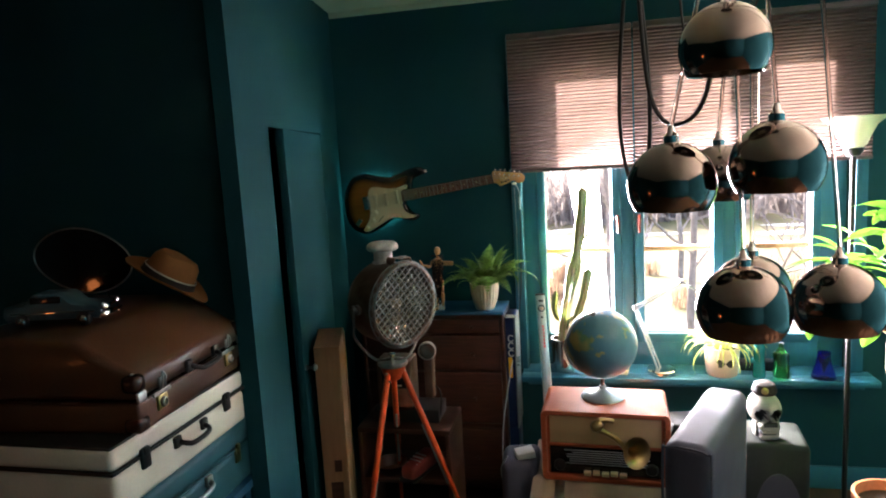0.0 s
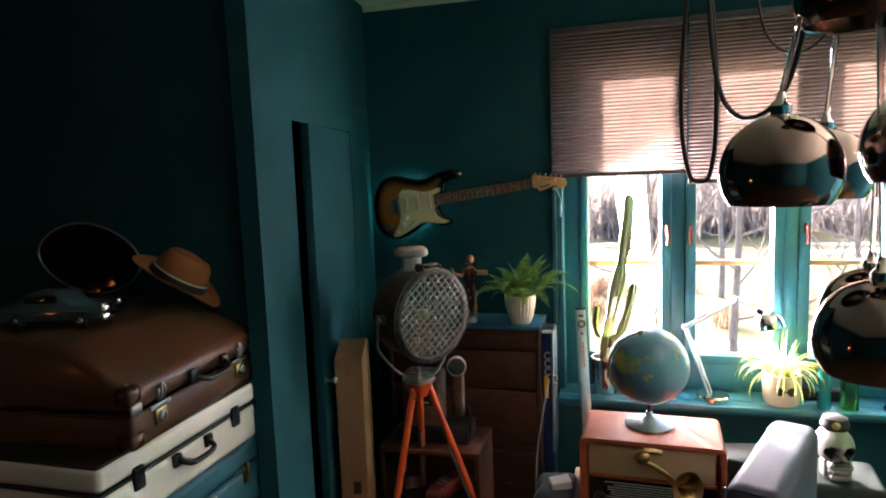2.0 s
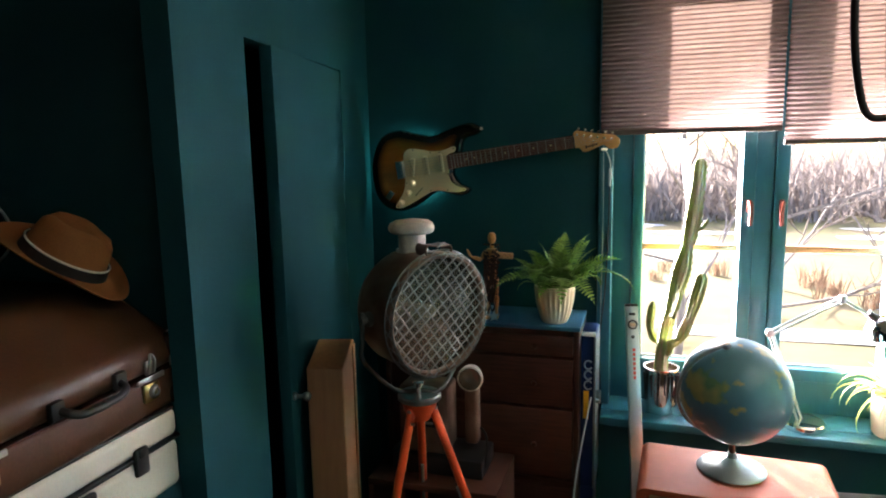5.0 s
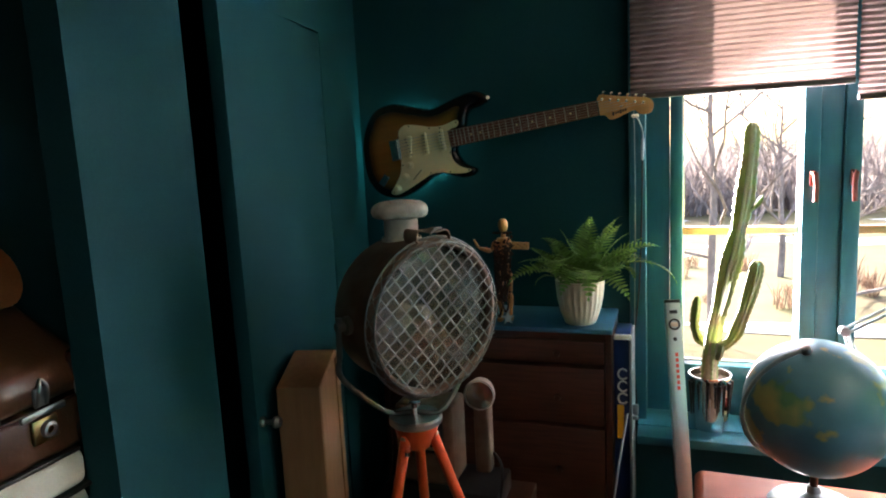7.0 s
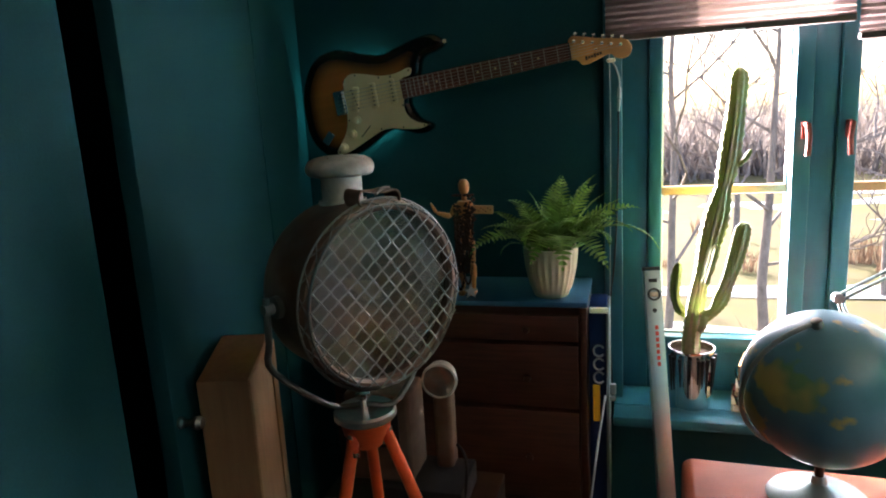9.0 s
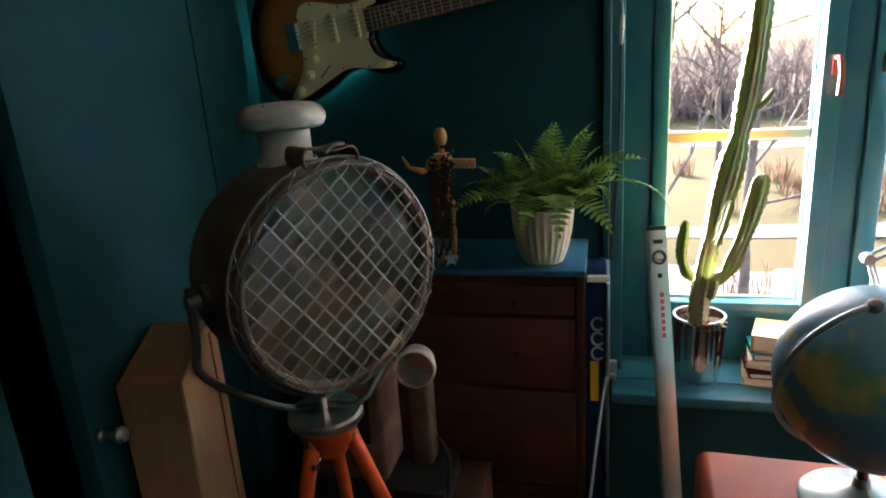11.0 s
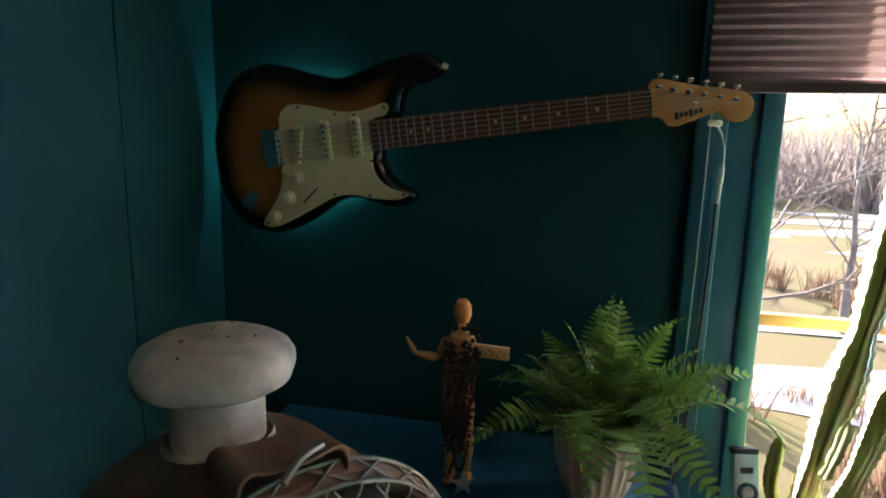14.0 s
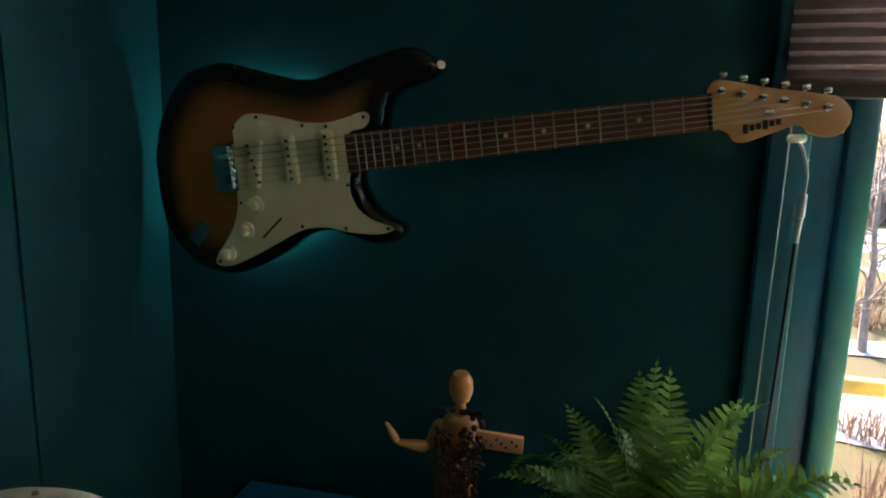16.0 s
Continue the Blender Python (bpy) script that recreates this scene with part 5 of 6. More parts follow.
line = smooth_line([(-0.004, 0, 0.145), (0.000, 0.010, 0.215), (0.014, 0.024, 0.31), (0.036, 0.036, 0.42), (0.062, 0.046, 0.534), (0.086, 0.054, 0.66), (0.102, 0.060, 0.80), (0.109, 0.062, 0.905)], 11)
radii = []
for i in range(len(line)):
    z = line[i].z
    r = 0.0255 + 0.010 * math.exp(-((z - 0.50) / 0.075) ** 2) + 0.0045 * math.exp(-((z - 0.70) / 0.07) ** 2) - 0.006 * math.exp(-((z - 0.595) / 0.025) ** 2) - 0.004 * math.exp(-((z - 0.36) / 0.03) ** 2)
    radii.append(r * math.sqrt(max(0.04, 1 - max(0.0, (z - 0.872) / 0.034) ** 2)))
stem = part("stem", ribbed(line, radii, 5, 40, 0.40, 0.07), CACTUS, cactus)
line, radii = limb([(0.018, 0.018, 0.245), (0.058, 0.026, 0.265), (0.088, 0.032, 0.335), (0.114, 0.040, 0.425), (0.130, 0.044, 0.505)], 0.016, 0.0235, 12)
part("arm", ribbed(line, radii, 5, 35, 0.34, 0.07), CACTUS, cactus)
line, radii = limb([(0.004, 0.018, 0.245), (-0.028, 0.026, 0.262), (-0.043, 0.034, 0.31), (-0.034, 0.042, 0.395)], 0.011, 0.0155, 10)
part("arm", ribbed(line, radii, 4, 32, 0.34, 0.07), CACTUS, cactus)
line, radii = limb([(0.020, -0.008, 0.215), (0.026, -0.016, 0.235), (0.030, -0.014, 0.262)], 0.009, 0.011, 8)
part("arm", ribbed(line, radii, 4, 32, 0.34, 0.07), CACTUS, cactus)
line, radii = limb([(0.032, 0.006, 0.345), (0.046, 0.004, 0.40), (0.058, 0.008, 0.450)], 0.010, 0.013, 8)
part("arm", ribbed(line, radii, 4, 32, 0.34, 0.07), CACTUS, cactus)
line, radii = limb([(0.096, 0.050, 0.655), (0.120, 0.052, 0.662), (0.142, 0.056, 0.695)], 0.006, 0.0085, 7)
part("bud", ribbed(line, radii, 4, 24, 0.2, 0.03), CACTUS, cactus)
part("old_bark", tube(smooth_line([(-0.005, -0.004, 0.145), (0.000, 0.006, 0.20), (0.010, 0.016, 0.26)], 5), [0.0225 * (1 - 0.02 * i) for i in range(11)], 12), CORK, cactus, "corky brown stem base")

z = 0.0
for k, (w, d, h, c) in enumerate(((0.20, 0.125, 0.022, BOOKTAN), (0.19, 0.12, 0.014, PRINTSHADE), (0.18, 0.115, 0.018, BOOKRED), (0.185, 0.12, 0.012, PAPER), (0.17, 0.11, 0.016, TEALGLAZE), (0.165, 0.115, 0.042, BOOKORANGE))):
    bk = thing("book", (0.440 + 0.005 * math.sin(3 * k), 3.640, SILL + z), "thick tan book on top of a pile" if k == 5 else "small worn book in a pile on the window sill", "book", rz=-9 + 8 * math.sin(2.1 * k), group="books on the sill")
    z += h + 0.0005
    part("cover", join(box(w, d, 0.002, (0, 0, 0.001), 0.0005, 1), box(w, d, 0.002, (0, 0, h - 0.001), 0.0005, 1), box(0.002, d, h - 0.004, (-w / 2 + 0.001, 0, h / 2))), c, bk)
    part("page_block", box(w - 0.006, d - 0.006, h - 0.0042, (0.002, 0, h / 2)), PAPER, bk)

lamp = thing("desk_lamp", (0.690, 3.605, SILL), "white and chrome architect lamp with a round foot", "desk lamp")
part("foot", lathe([(0, 0), (0.064, 0), (0.068, 0.005), (0.068, 0.018), (0.063, 0.024), (0.012, 0.028), (0, 0.028)], 40), CHROME, lamp, "round chrome foot")
for s in (-1, 1):
    part("lower_arm", rod((-0.012 + 0.008 * s, 0.008 * s, 0.025), (-0.115 + 0.006 * s, 0.008 * s, 0.322), 0.0045), ALU, lamp)
    part("upper_arm", rod((-0.118 + 0.003 * s, 0.008 * s, 0.318 + 0.007 * s), (0.090 + 0.003 * s, 0.008 * s, 0.446 + 0.007 * s), 0.0045), ALU, lamp)
part("elbow", moved(lathe([(0, 0.014), (0.013, 0.013), (0.013, -0.013), (0, -0.014)], 16), pose(-0.117, 0, 0.320, 90, 0, 0)), STEEL, lamp)
part("spring", tube([(-0.03 - 0.065 * t + 0.004 * math.cos(60 * t), 0.004 * math.sin(60 * t), 0.08 + 0.19 * t) for t in [k / 80 for k in range(81)]], 0.0010, 4), STEEL, lamp)
part("neck", join(rod((0.090, 0, 0.446), (0.178, 0, 0.392), 0.005), lathe([(0, 0.013), (0.011, 0.011), (0.011, -0.011), (0, -0.013)], 14, (0.09, 0, 0.446))), STEEL, lamp)
part("shade", moved(lathe([(0.014, 0.068), (0.023, 0.066), (0.042, 0.055), (0.056, 0.032), (0.061, 0.0), (0.0585, 0.0), (0.053, 0.031), (0.038, 0.052), (0.014, 0.064)], 36), pose(0.222, 0, 0.330, 0, -12, 0)), CHROME, lamp, "chrome dome shade")
part("shade_knob", moved(lathe([(0, 0.022), (0.010, 0.020), (0.013, 0.004), (0.016, -0.010), (0, -0.014)], 16), pose(0.180, 0, 0.392, 0, -50, 0)), BLACK, lamp, "black shade joint")
part("switch_cord", rod((0.172, 0, 0.385), (0.168, 0, 0.335), 0.002), BLACK, lamp)

spider = thing("face_pot", (0.962, 3.606, SILL), "cream planter pot with a painted moth and grassy plant", "potted plant")
part("pot", lathe([(0, 0), (0.048, 0), (0.052, 0.006), (0.056, 0.05), (0.056, 0.098), (0.053, 0.1), (0.050, 0.085), (0, 0.085)], 36), POTWHITE, spider)
for s in (-1, 1):
    part("painted_wing", moved(plate([(0.0, 0.0), (s * 0.010, 0.012), (s * 0.024, 0.016), (s * 0.030, 0.006), (s * 0.022, -0.002), (s * 0.024, -0.012), (s * 0.012, -0.013)], 0.002), pose(0.0, -0.0572, 0.052, 0, 0, 0)), PRINTSHADE, spider, "painted dark moth wing")
part("soil", lathe([(0, 0.092), (0.050, 0.089), (0.050, 0.085)], 20), SOIL, spider)
rnd = random.Random(11)


def blade(length, w, droop, lift):
    bm = bmesh.new()
    n, p, ang, rows = 9, Vector((0, 0, 0)), radians(lift), []
    for i in range(n + 1):
        f = i / n
        ww = w * (1 - f) ** 0.6 * (0.5 + 0.5 * min(1, 4 * f)) + 0.0003
        rows.append((bm.verts.new(p + Vector((0, -ww, 0.001))), bm.verts.new(p - Vector((0, 0, 0.001))), bm.verts.new(p + Vector((0, ww, 0.001)))))
        ang -= radians(droop) / n
        p = p + Vector((math.cos(ang), 0, math.sin(ang))) * length / n
    for a, b in zip(rows, rows[1:]):
        bm.faces.new((a[0], a[1], b[1], b[0]))
        bm.faces.new((a[1], a[2], b[2], b[1]))
    return bm


kinds = [part("leaf", blade(l, 0.0042, d, 78), SPIDER, spider, sharp=60) for l, d in ((0.12, 60), (0.15, 130), (0.17, 175), (0.13, 20))]
for k in range(84):
    ob = kinds[k % 4] if k < 4 else new("leaf", kinds[k % 4].data)
    ob.parent = spider
    a = k * 137.5
    ob.matrix_basis = pose(0.018 * math.cos(a), 0.018 * math.sin(a), 0.09, rnd.uniform(-10, 10), rnd.uniform(-18, 22), math.degrees(a)) @ Matrix.Scale(rnd.uniform(0.65, 1.1), 4)

spider.matrix_basis = spider.matrix_basis @ Matrix.Scale(1.35, 4)
tray = thing("dark_tray", (1.14, 3.66, SILL), "dark low box on the window sill", "box")
part("tray", box(0.17, 0.06, 0.045, (0, 0.02, 0.0225), 0.005), BLACK, tray)
vase = thing("cactus_vase", (1.115, 3.57, SILL), "teal ceramic vase shaped like a cactus", "vase")
part("column", lathe([(0, 0), (0.026, 0), (0.027, 0.01), (0.023, 0.10), (0.024, 0.17), (0.020, 0.182), (0.012, 0.186), (0, 0.186)], 20), TEALGLAZE, vase)
part("arm", tube(smooth_line([(-0.015, 0, 0.075), (-0.042, 0, 0.078), (-0.05, 0, 0.10), (-0.05, 0, 0.135)], 5), 0.012, 12), TEALGLAZE, vase)
b1 = thing("green_bottle", (1.205, 3.56, SILL), "square green glass bottle on the sill", "bottle", rz=15)
part("bottle", join(box(0.052, 0.052, 0.12, (0, 0, 0.06), 0.006), lathe([(0.026, 0.118), (0.012, 0.14), (0.011, 0.165), (0, 0.165)], 16)), BOTTLEGREEN, b1)
b2 = thing("blue_vase", (1.385, 3.57, SILL), "cobalt blue glass vase on the sill", "vase")
part("vase", lathe([(0, 0), (0.050, 0), (0.052, 0.006), (0.034, 0.06), (0.026, 0.10), (0.028, 0.12), (0.024, 0.12), (0.022, 0.10), (0, 0.02)], 28), BOTTLEBLUE, b2)

# ---- seat, skull, floor lamp, house plant ----
sofa = thing("sofa_backrest", (0.708, 2.515, 0), "grey-blue leather upholstered seat back standing upright", "sofa", rz=-23)
part("pad", box(0.135, 0.53, 0.60, (0, 0, 0.515), 0.035, 5), SUEDE, sofa)
part("piping", join(tube(smooth_line([(0.066, -0.262, 0.25), (0.066, -0.263, 0.75), (0.055, -0.264, 0.80), (0, -0.266, 0.808), (-0.055, -0.264, 0.80), (-0.066, -0.263, 0.75), (-0.066, -0.262, 0.25)], 5), 0.004, 6)), SUEDE, sofa)
part("base", box(0.14, 0.54, 0.215, (0, 0, 0.1075), 0.012), BLACK, sofa)

gbox = thing("grey_cabinet", (1.03, 3.05, 0), "small grey-green painted cabinet under the skull", "cabinet", rz=-6)
part("body", box(0.23, 0.24, 0.53, (0, 0, 0.265), 0.02, 3), GREYBOX, gbox)
part("front_panel", moved(plate([(0.085 * math.cos(a) , 0.22 + (0.20 if math.sin(a) > 0 else 0.16) * math.sin(a)) for a in [2 * math.pi * k / 24 for k in range(24)]], 0.004, 0.001, 1), pose(0.01, -0.1235, 0)), SUEDE, gbox, "paler rounded panel")
skull = bmesh.new()
bmesh.ops.create_icosphere(skull, subdivisions=4, radius=0.068, matrix=Matrix.Translation((0, 0.02, 0.105)) @ Matrix.Diagonal((0.86, 1.12, 0.95, 1)))
for v in skull.verts:
    for sx in (-0.024, 0.024):
        d = (Vector((v.co.x, v.co.z)) - Vector((sx, 0.095))).length
        if v.co.y < 0.0 and d < 0.023:
            v.co.y += 0.075 * (1 - (d / 0.023) ** 3)
    d = (Vector((v.co.x, v.co.z)) - Vector((0, 0.066))).length
    if v.co.y < 0.0 and d < 0.013:
        v.co.y += 0.022 * (1 - (d / 0.013) ** 2)
skull = join(skull, box(0.075, 0.06, 0.03, (0, -0.022, 0.052), 0.012, 3), box(0.066, 0.055, 0.022, (0, -0.020, 0.012), 0.010, 3), *[box(0.007, 0.006, 0.013, (-0.024 + 0.008 * k, -0.051 + 0.0006 * (k - 3) ** 2, 0.034), 0.002, 1) for k in range(7)],
             box(0.012, 0.04, 0.06, (-0.038, 0.0, 0.035), 0.005), box(0.012, 0.04, 0.06, (0.038, 0.0, 0.035), 0.005))
sk = part("skull_ornament", skull, BONE, None, sharp=60)
sk.data.materials.append(PRINTSHADE)
# shade of sockets, nose and mouth gap, put in as black faces
for f in sk.data.polygons:
    c = f.center
    eye = min((Vector((c.x - sx, c.z - 0.095))).length for sx in (-0.026, 0.026))
    if c.y < 0.05 and (eye < 0.021 or Vector((c.x * 1.4, c.z - 0.067)).length < 0.012 or (abs(c.x) < 0.026 and abs(c.z - 0.026) < 0.004)):
        f.material_index = 1
tagged(sk, "white plaster skull ornament on the grey cabinet", "ornament")
sk.matrix_basis = pose(1.0, 3.01, 0.531, 0, 0, 6)
crown = thing("small_cap", (1.0, 3.035, 0.703), "small dark cap with a gold badge on the skull", "hat")
part("cap", lathe([(0.030, -0.008), (0.034, 0.002), (0.028, 0.020), (0.016, 0.026), (0, 0.027)], 24), BANDMAT, crown)
part("badge", moved(lathe([(0, 0.005), (0.006, 0.004), (0.010, 0)], 16), pose(-0.006, -0.032, 0.008, 80, 0, 0)), BRASS, crown, "gold badge")
crown.matrix_basis = crown.matrix_basis @ Matrix.Scale(1.35, 4)
drape = thing("dark_cloth_bag", (0.80, 3.25, 0), "crumpled dark and red bag beside the seat", "bag")
bm = box(0.30, 0.22, 0.50, (0, 0, 0.25), 0.05, 4)
for v in bm.verts:
    v.co += Vector((1, 1, 0.6)) * 0.035 * noise.noise(v.co * 6)
part("bag", bm, BLACK, drape)
part("flap", box(0.22, 0.02, 0.07, (-0.02, -0.12, 0.47), 0.008, turn=(20, 10, 0)), GREYBOX, drape)
part("red_patch", box(0.07, 0.012, 0.06, (0.02, -0.128, 0.40), 0.005), BOOKRED, drape, "red patch")

flamp = thing("floor_lamp", (1.405, 3.36, 0), "black floor lamp with an opal glass uplighter bowl", "floor lamp")
part("base", lathe([(0, 0), (0.12, 0), (0.125, 0.008), (0.12, 0.018), (0.02, 0.03), (0, 0.03)], 36), BLACK, flamp)
part("pole", rod((0, 0, 0.025), (0, 0, 1.575), 0.010), BLACK, flamp)
part("cup", lathe([(0, 1.565), (0.022, 1.568), (0.034, 1.585), (0.036, 1.60), (0.030, 1.60)], 24), BLACK, flamp)
part("bowl", lathe([(0.030, 1.598), (0.045, 1.612), (0.058, 1.645), (0.080, 1.690), (0.115, 1.718), (0.118, 1.722), (0.112, 1.720), (0.076, 1.693), (0.053, 1.645), (0.030, 1.604)], 44), OPAL, flamp, "opal glass bowl")

tree = thing("house_plant", (1.345, 2.78, 0), "tall leafy house plant with woody stem in a terracotta pot", "potted plant")
part("pot", lathe([(0, 0), (0.085, 0), (0.09, 0.01), (0.115, 0.36), (0.118, 0.40), (0.125, 0.405), (0.125, 0.43), (0.114, 0.43), (0.108, 0.38), (0, 0.38)], 36), TERRA, tree)
part("soil", lathe([(0, 0.402), (0.109, 0.395), (0.109, 0.38)], 24), SOIL, tree)
trunkline = smooth_line([(0.03, 0, 0.39), (0.025, 0, 0.55), (0.0, 0, 0.75), (-0.02, 0.01, 0.90), (-0.01, 0.01, 1.05), (0.03, 0.02, 1.25)], 6)
part("trunk", tube(trunkline, [0.020 - 0.0002 * i + 0.0015 * math.sin(i * 1.9) for i in range(len(trunkline))], 12), CORK, tree)
part("tie", lathe([(0.0235, 0.66), (0.0250, 0.665), (0.0250, 0.735), (0.0235, 0.74)], 16, (0.008, 0, 0)), BRASS, tree, "copper coloured band")


def broad_leaf(l, w):
    bm = bmesh.new()
    rows = []
    for i in range(9):
        f = i / 8
        ww = w * math.sin(math.pi * min(0.98, f * 0.93 + 0.05)) ** 0.75
        z = -0.35 * l * f * f
        rows.append([bm.verts.new((l * f, s * ww, z + 0.25 * abs(s) * ww)) for s in (-1, -0.5, 0, 0.5, 1)])
    for a, b in zip(rows, rows[1:]):
        for k in range(4):
            bm.faces.new((a[k], a[k + 1], b[k + 1], b[k]))
    return join(bm, tube([(-0.05, 0, -0.004), (0, 0, 0), (l * 0.5, 0, -0.0875 * l - 0.001)], [0.002, 0.002, 0.001], 5))


kinds = [part("leaf", broad_leaf(l, w), LEAF, tree, sharp=60) for l, w in ((0.16, 0.036), (0.19, 0.040), (0.13, 0.033))]
rnd = random.Random(8)
branches = []
for k in range(9):
    a = k * 2.4
    base = Vector((0.0 + 0.02 * k / 9, 0.01, 0.92 + 0.035 * k))
    tipv = base + Vector((math.cos(a) * rnd.uniform(0.10, 0.2), math.sin(a) * rnd.uniform(0.08, 0.16), rnd.uniform(0.02, 0.25)))
    branches.append((base, tipv))
branches.append((Vector((-0.01, 0.0, 1.0)), Vector((-0.24, 0.05, 1.06))))
branches.append((Vector((0.0, 0.0, 1.05)), Vector((-0.16, -0.02, 1.24))))
for base, tipv in branches:
    mid = (base + tipv) / 2 + Vector((0, 0, 0.03))
    part("branch", tube(smooth_line([base, mid, tipv], 4), [0.006 - 0.0004 * i for i in range(9)], 6), CORK, tree)
count = 0
for base, tipv in branches:
    for j in range(11):
        t = 0.35 + 0.65 * j / 10
        p = base.lerp(tipv, t) + Vector((0, 0, 0.03 * math.sin(math.pi * t)))
        ob = kinds[count % 3] if count < 3 else new("leaf", kinds[count % 3].data)
        ob.parent = tree
        d = tipv - base
        a = math.degrees(math.atan2(d.y, d.x)) + rnd.uniform(-85, 85)
        ob.matrix_basis = pose(*p, rnd.uniform(-25, 25), rnd.uniform(-45, 15), a) @ pose(0.05, 0, 0.004) @ Matrix.Scale(rnd.uniform(0.6, 0.95), 4)
        count += 1

# ---- pendant lamps ----
canopy = Vector((0.57, 1.46, CEIL))
pend = thing("ball_pendant_lamp", (canopy.x, canopy.y, canopy.z), "cluster pendant lamp of dark chrome balls on clear cords", "pendant lamp")
part("canopy", lathe([(0, 0), (0.09, 0), (0.092, -0.006), (0.088, -0.022), (0.03, -0.028), (0, -0.028)], 36), CHROME, pend)
BALLS = [(0.461, 1.405, 1.588), (0.568, 1.645, 1.581), (0.590, 1.395, 1.608), (0.531, 1.416, 1.766), (0.544, 1.364, 1.423), (0.605, 1.577, 1.402), (0.679, 1.425, 1.413)]
RB = 0.059
shell = [(0.009, RB * 0.992)] + [(RB * math.sin(radians(a)), RB * math.cos(radians(a))) for a in range(10, 126, 5)] + \
        [((RB - 0.002) * math.sin(radians(a)), (RB - 0.002) * math.cos(radians(a))) for a in range(124, 8, -8)]
first = None
for k, (x, y, z) in enumerate(BALLS):
    o = Vector((x, y, z)) - canopy
    ball = part("ball_shade", lathe(shell, 56, tuple(o)), SMOKE, pend, "dark chrome ball shade")
    part("cap", lathe([(0.010, RB - 0.003), (0.010, RB + 0.008), (0.006, RB + 0.012), (0.004, RB + 0.022), (0, RB + 0.022)], 16, tuple(o)), CHROME, ball)
    part("bulb", lathe([(0, -0.012), (0.012, -0.008), (0.016, 0.006), (0.010, 0.022), (0.009, 0.05), (0, 0.05)], 18, tuple(o)), OPAL, ball)
    a = 2 * math.pi * k / 7
    part("cord", tube([o + Vector((0, 0, RB + 0.02)), o.lerp(Vector((0.05 * math.cos(a), 0.05 * math.sin(a), -0.03)), 0.6) , Vector((0.05 * math.cos(a), 0.05 * math.sin(a), -0.025))][::2], 0.0030, 8), CORDMAT, pend, "clear plastic cord")

cable = thing("ceiling_cable", (0.492, 2.42, CEIL), "looped black electric cable hanging from a ceiling hook", "cable")
part("hook", join(lathe([(0, 0), (0.014, 0), (0.012, -0.008), (0, -0.008)], 16), tube([(0, 0, -0.008), (0, 0, -0.03)], 0.003, 8)), STEEL, cable)
part("loop", tube(smooth_line([(0.0, 0, -0.025), (-0.015, 0.0, -0.25), (-0.035, 0, -0.50), (-0.040, 0, -0.70), (-0.022, 0, -0.83), (0.004, 0, -0.855), (0.030, 0, -0.83), (0.042, 0, -0.70), (0.036, 0, -0.50), (0.012, 0, -0.25), (0.002, 0, -0.03)], 7), 0.0058, 10), RUBBER, cable)
part("swag", tube(smooth_line([(0.004, 0.002, -0.03), (0.02, -0.02, -0.42), (0.045, -0.04, -0.64), (0.10, -0.10, -0.71), (0.15, -0.25, -0.64), (0.14, -0.55, -0.35), (0.10, -0.90, -0.026)], 8), 0.0062, 10), RUBBER, cable)
part("thin_swag", tube(smooth_line([(0.12, 0.0, -0.012), (0.12, -0.02, -0.30), (0.14, -0.04, -0.50), (0.20, -0.1, -0.57), (0.25, -0.22, -0.50), (0.24, -0.5, -0.25), (0.10, -1.1, -0.02)], 8), 0.0032, 8), RUBBER, cable)

# ---- small warm lamp on a stool at the back of the room ----
lampstool = thing("stool", (-1.70, 0.40, 0), "plain dark wooden stool under a small lamp", "stool")
part("seat", lathe([(0, 0.78), (0.15, 0.78), (0.155, 0.79), (0.155, 0.80), (0.15, 0.805), (0, 0.805)], 28), WALNUT, lampstool)
for k in range(3):
    part("leg", rod((0.11 * math.cos(k * 2.1), 0.11 * math.sin(k * 2.1), 0.785), (0.16 * math.cos(k * 2.1), 0.16 * math.sin(k * 2.1), 0.0), 0.013), WALNUT, lampstool)
glowlamp = thing("table_lamp", (-1.70, 0.40, 0.805), "small table lamp with two bare amber bulbs", "table lamp")
part("base", lathe([(0, 0), (0.06, 0), (0.06, 0.012), (0.015, 0.02), (0.012, 0.12), (0, 0.12)], 24), BRASS, glowlamp)
for s in (-1, 1):
    part("arm", rod((0, 0, 0.115), (0.05 * s, 0.02, 0.16 + 0.03 * s), 0.006), BRASS, glowlamp)
    part("bulb", lathe([(0, -0.002), (0.014, 0.0), (0.02, 0.012), (0.032, 0.04), (0.03, 0.06), (0.015, 0.076), (0, 0.08)], 20, (0.05 * s, 0.02, 0.16 + 0.03 * s)), WARMBULB, glowlamp, "lit amber bulb")

# ---- outdoors ----
def lie(x, y):
    """Height of the ground outside."""
    d = max(0.0, y - 5.0)
    return -3.4 - 1.6 * min(1.0, d / 40.0) + 0.25 * noise.noise(Vector((x * 0.05, y * 0.05, 0))) * min(1, d / 10)


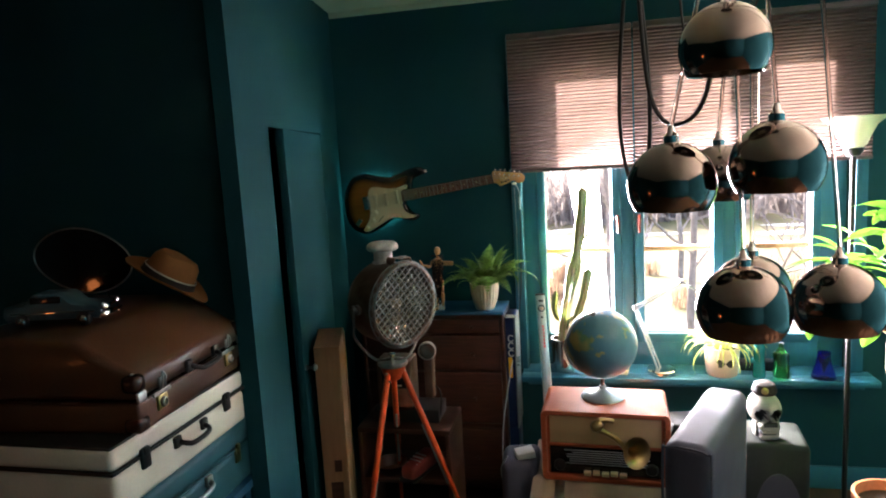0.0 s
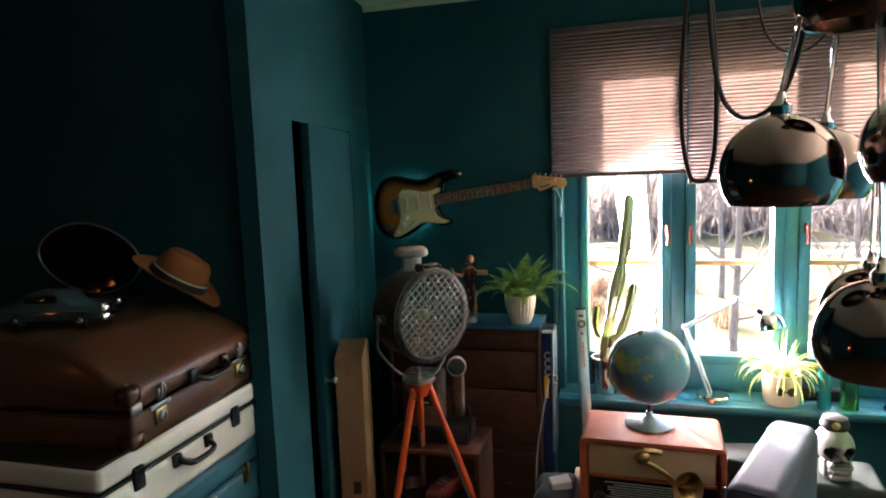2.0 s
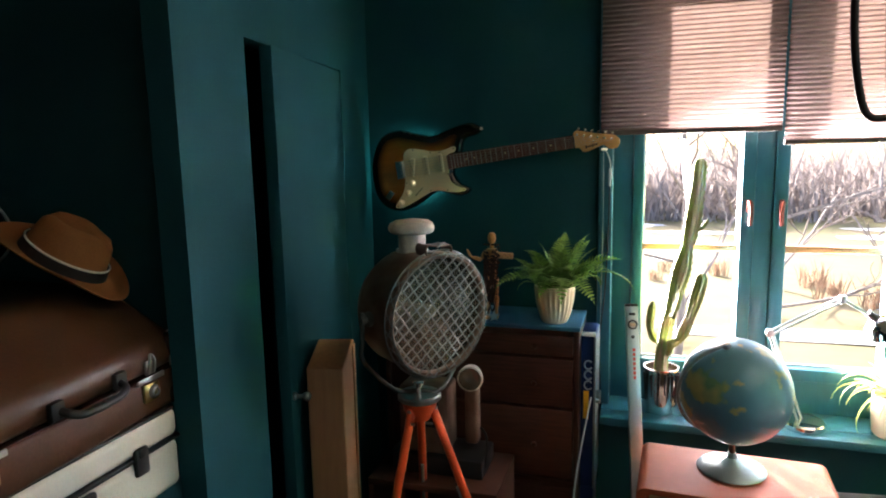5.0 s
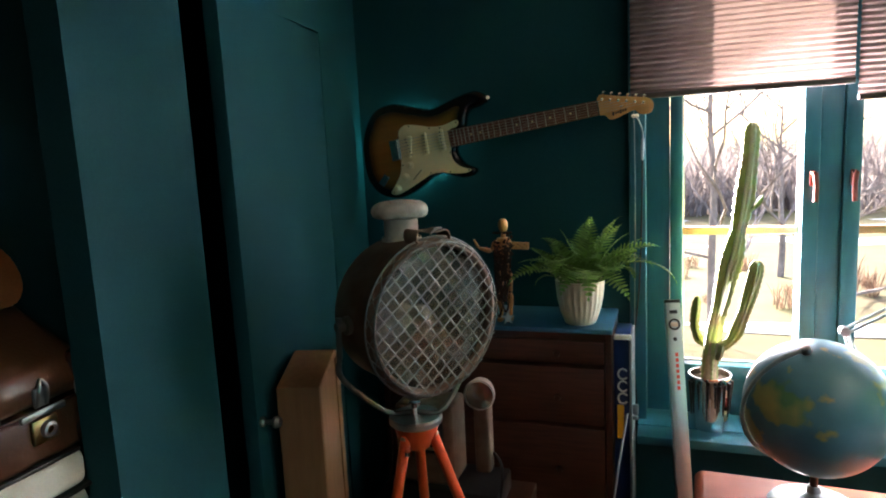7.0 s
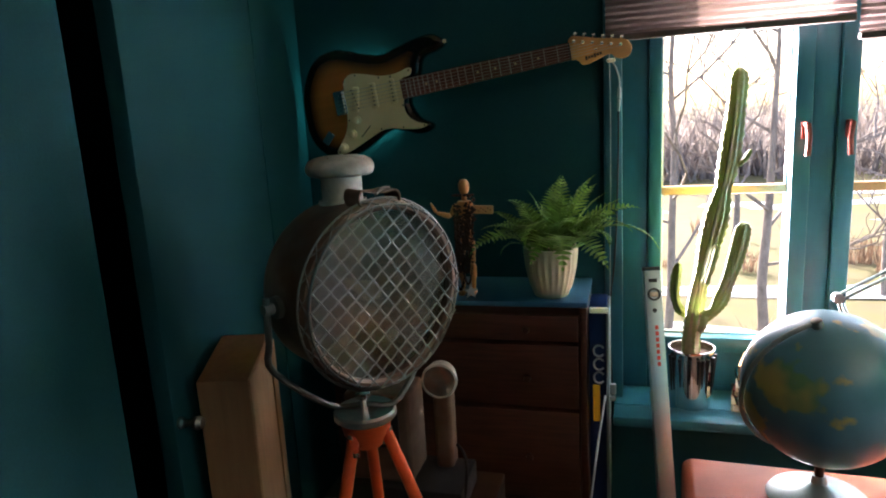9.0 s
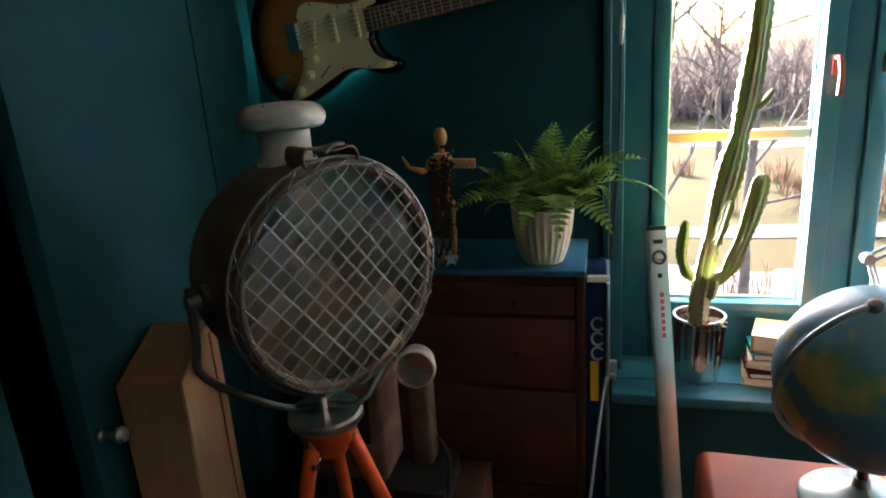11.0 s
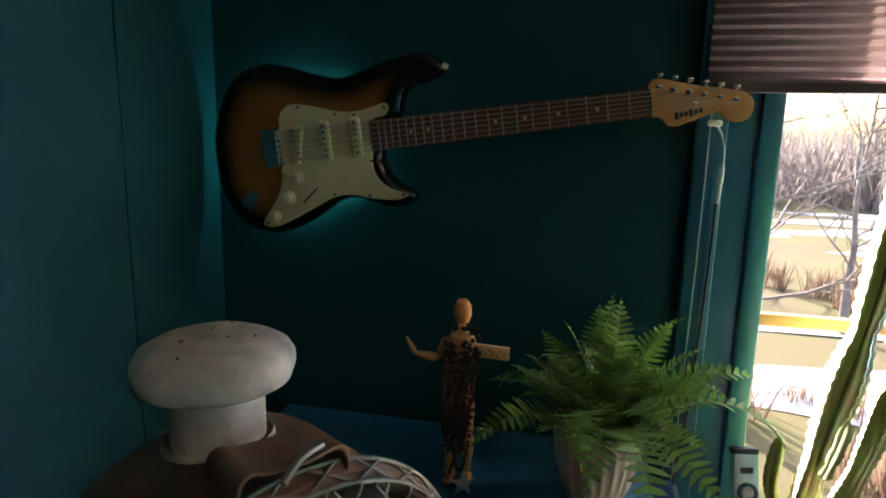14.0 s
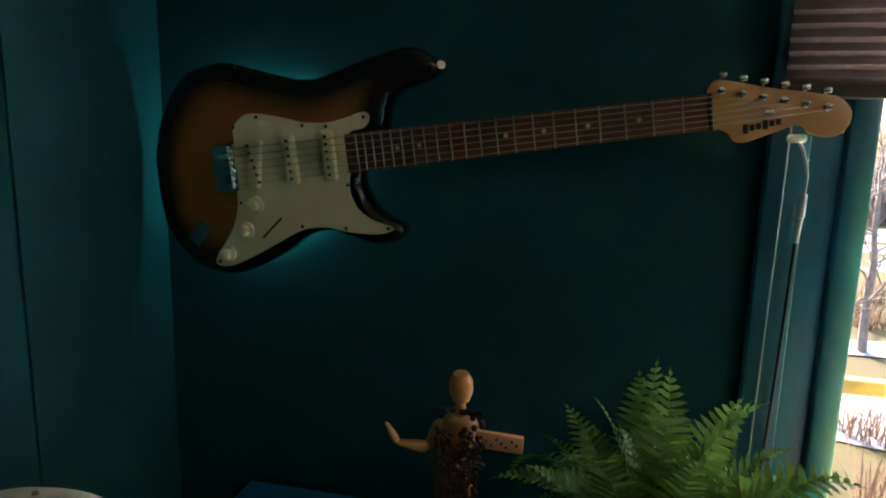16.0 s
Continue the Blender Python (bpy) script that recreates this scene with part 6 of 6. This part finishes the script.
bm = bmesh.new()
xs = [-900, -300, -120] + [-60 + 5 * i for i in range(25)] + [120, 300, 900]
ys = [-900, -200, -40, -5] + [4 * i for i in range(1, 31)] + [180, 300, 700, 1500]
gridv = [[bm.verts.new((x, y, lie(x, y))) for x in xs] for y in ys]
for r0, r1 in zip(gridv, gridv[1:]):
    for i in range(len(xs) - 1):
        bm.faces.new((r0[i], r0[i + 1], r1[i + 1], r1[i]))
setting("ground", bm, GRASS, "pale spring meadow with dry grass")
rnd = random.Random(21)
bm = bmesh.new()
for k in range(40):
    cx, cy = rnd.uniform(-16, 30), rnd.choice((rnd.uniform(9, 22), rnd.uniform(36, 58)))
    rx, ry = rnd.uniform(2, 6), rnd.uniform(0.8, 2.2)
    c = bm.verts.new((cx, cy, lie(cx, cy) + 0.16))
    ring = []
    for j in range(22):
        a = 2 * math.pi * j / 22
        w = 1 + 0.5 * noise.noise(Vector((cx + 2 * math.cos(a), cy + 2 * math.sin(a), k)))
        x, y = cx + rx * w * math.cos(a), cy + ry * w * math.sin(a)
        ring.append(bm.verts.new((x, y, lie(x, y) + 0.03)))
    for j in range(22):
        bm.faces.new((c, ring[j], ring[(j + 1) % 22]))
tagged(setting("snow_patches", bm, SNOW, "melting snow patches on the meadow"), kind="stuff")


def bare_tree(x, y, h, r, seed):
    rnd = random.Random(seed)
    t = thing("bare_tree", (x, y, lie(x, y) - 0.05), "leafless deciduous tree with thin crooked twigs", "tree", group="garden trees")
    trunkpts = [Vector((0, 0, 0))]
    for i in range(8):
        trunkpts.append(trunkpts[-1] + Vector((rnd.uniform(-0.05, 0.05) * h / 5, rnd.uniform(-0.05, 0.05) * h / 5, h / 8)))
    line = smooth_line(trunkpts, 3)
    part("trunk", tube(line, [r * (1 - 0.85 * i / (len(line) - 1)) for i in range(len(line))], 10), BARK, t)
    limbs = bmesh.new()
    twigs = []

    def grow(p, d, l, rr, depth):
        pts, q, dd = [p], p.copy(), d.copy()
        for i in range(4):
            dd = (dd + Vector((rnd.uniform(-1, 1), rnd.uniform(-1, 1), rnd.uniform(-0.5, 0.8))) * 0.32).normalized()
            q = q + dd * l / 4
            pts.append(q.copy())
        twigs.append((pts, rr, depth))
        if depth:
            for k in range(3 if depth > 1 else 4):
                f = rnd.choice(pts[1:])
                grow(f.copy(), (dd + Vector((rnd.uniform(-1, 1), rnd.uniform(-1, 1), rnd.uniform(-0.4, 0.9)))).normalized(), l * 0.62, rr * 0.5, depth - 1)
    for k in range(10):
        i = int(len(line) * (0.30 + 0.66 * k / 10))
        a = rnd.uniform(0, 6.28)
        grow(line[i].copy(), Vector((math.cos(a), math.sin(a), rnd.uniform(0.1, 0.8))).normalized(), h * 0.30 * (1 - 0.4 * k / 11), r * 0.30, 3)
    limbs = join(*[tube(p, [rr * (1 - 0.15 * i) + 0.004 for i in range(5)], 4) for p, rr, dp in twigs if dp >= 2])
    part("limbs", limbs, BARK, t)
    tagged(part("twigs", join(*[tube(p, [rr * (1 - 0.15 * i) + 0.003 for i in range(5)], 3) for p, rr, dp in twigs if dp < 2]), TWIGMAT, t), kind="stuff")
    return t


for x, y, h, r, s in ((0.80, 12.4, 9.0, 0.085, 1), (2.45, 14.2, 8.0, 0.11, 2), (6.8, 21, 6.5, 0.12, 3), (-3.2, 25, 7.0, 0.12, 5), (4.6, 31, 7.5, 0.15, 6), (13, 26, 7, 0.14, 7)):
    bare_tree(x, y, h, r, s)


def scatter(name, label, material, n, place, size, seed):
    """Many small tufts of twigs in one mesh."""
    rnd = random.Random(seed)
    bm = bmesh.new()
    for k in range(n):
        x, y, h = place(rnd)
        z = lie(x, y)
        for j in range(size):
            a = rnd.uniform(0, 6.28)
            w = rnd.uniform(0.3, 1.0) * h * 0.55
            p = Vector((x + rnd.uniform(-0.4, 0.4) * h, y + rnd.uniform(-0.4, 0.4) * h, z))
            q = p + Vector((math.cos(a) * w, math.sin(a) * w, h * rnd.uniform(0.5, 1.0)))
            s = Vector((-math.sin(a), math.cos(a), 0)) * h * 0.018
            m = p.lerp(q, 0.55) + Vector((0, 0, 0.1 * h))
            v = [bm.verts.new(c) for c in (p - s, p + s, m + s * 0.8, m - s * 0.8, q)]
            bm.faces.new((v[0], v[1], v[2], v[3]))
            bm.faces.new((v[3], v[2], v[4]))
    ob = part(name, bm, material, None)
    return tagged(ob, label, "shrubs", kind="stuff")


scatter("brushwood", "brown leafless shrubs on the meadow", BUSHMAT, 90, lambda r: (r.uniform(-8, 20), r.choice((r.uniform(9, 16), r.uniform(24, 34))), r.uniform(0.4, 1.2)), 60, 4)
scatter("far_woodland", "bare woodland at the far edge, coloured pale for haze", WOODLAND, 420, lambda r: (r.uniform(-70, 110), r.uniform(62, 95), r.uniform(4.0, 8.0)), 46, 6)
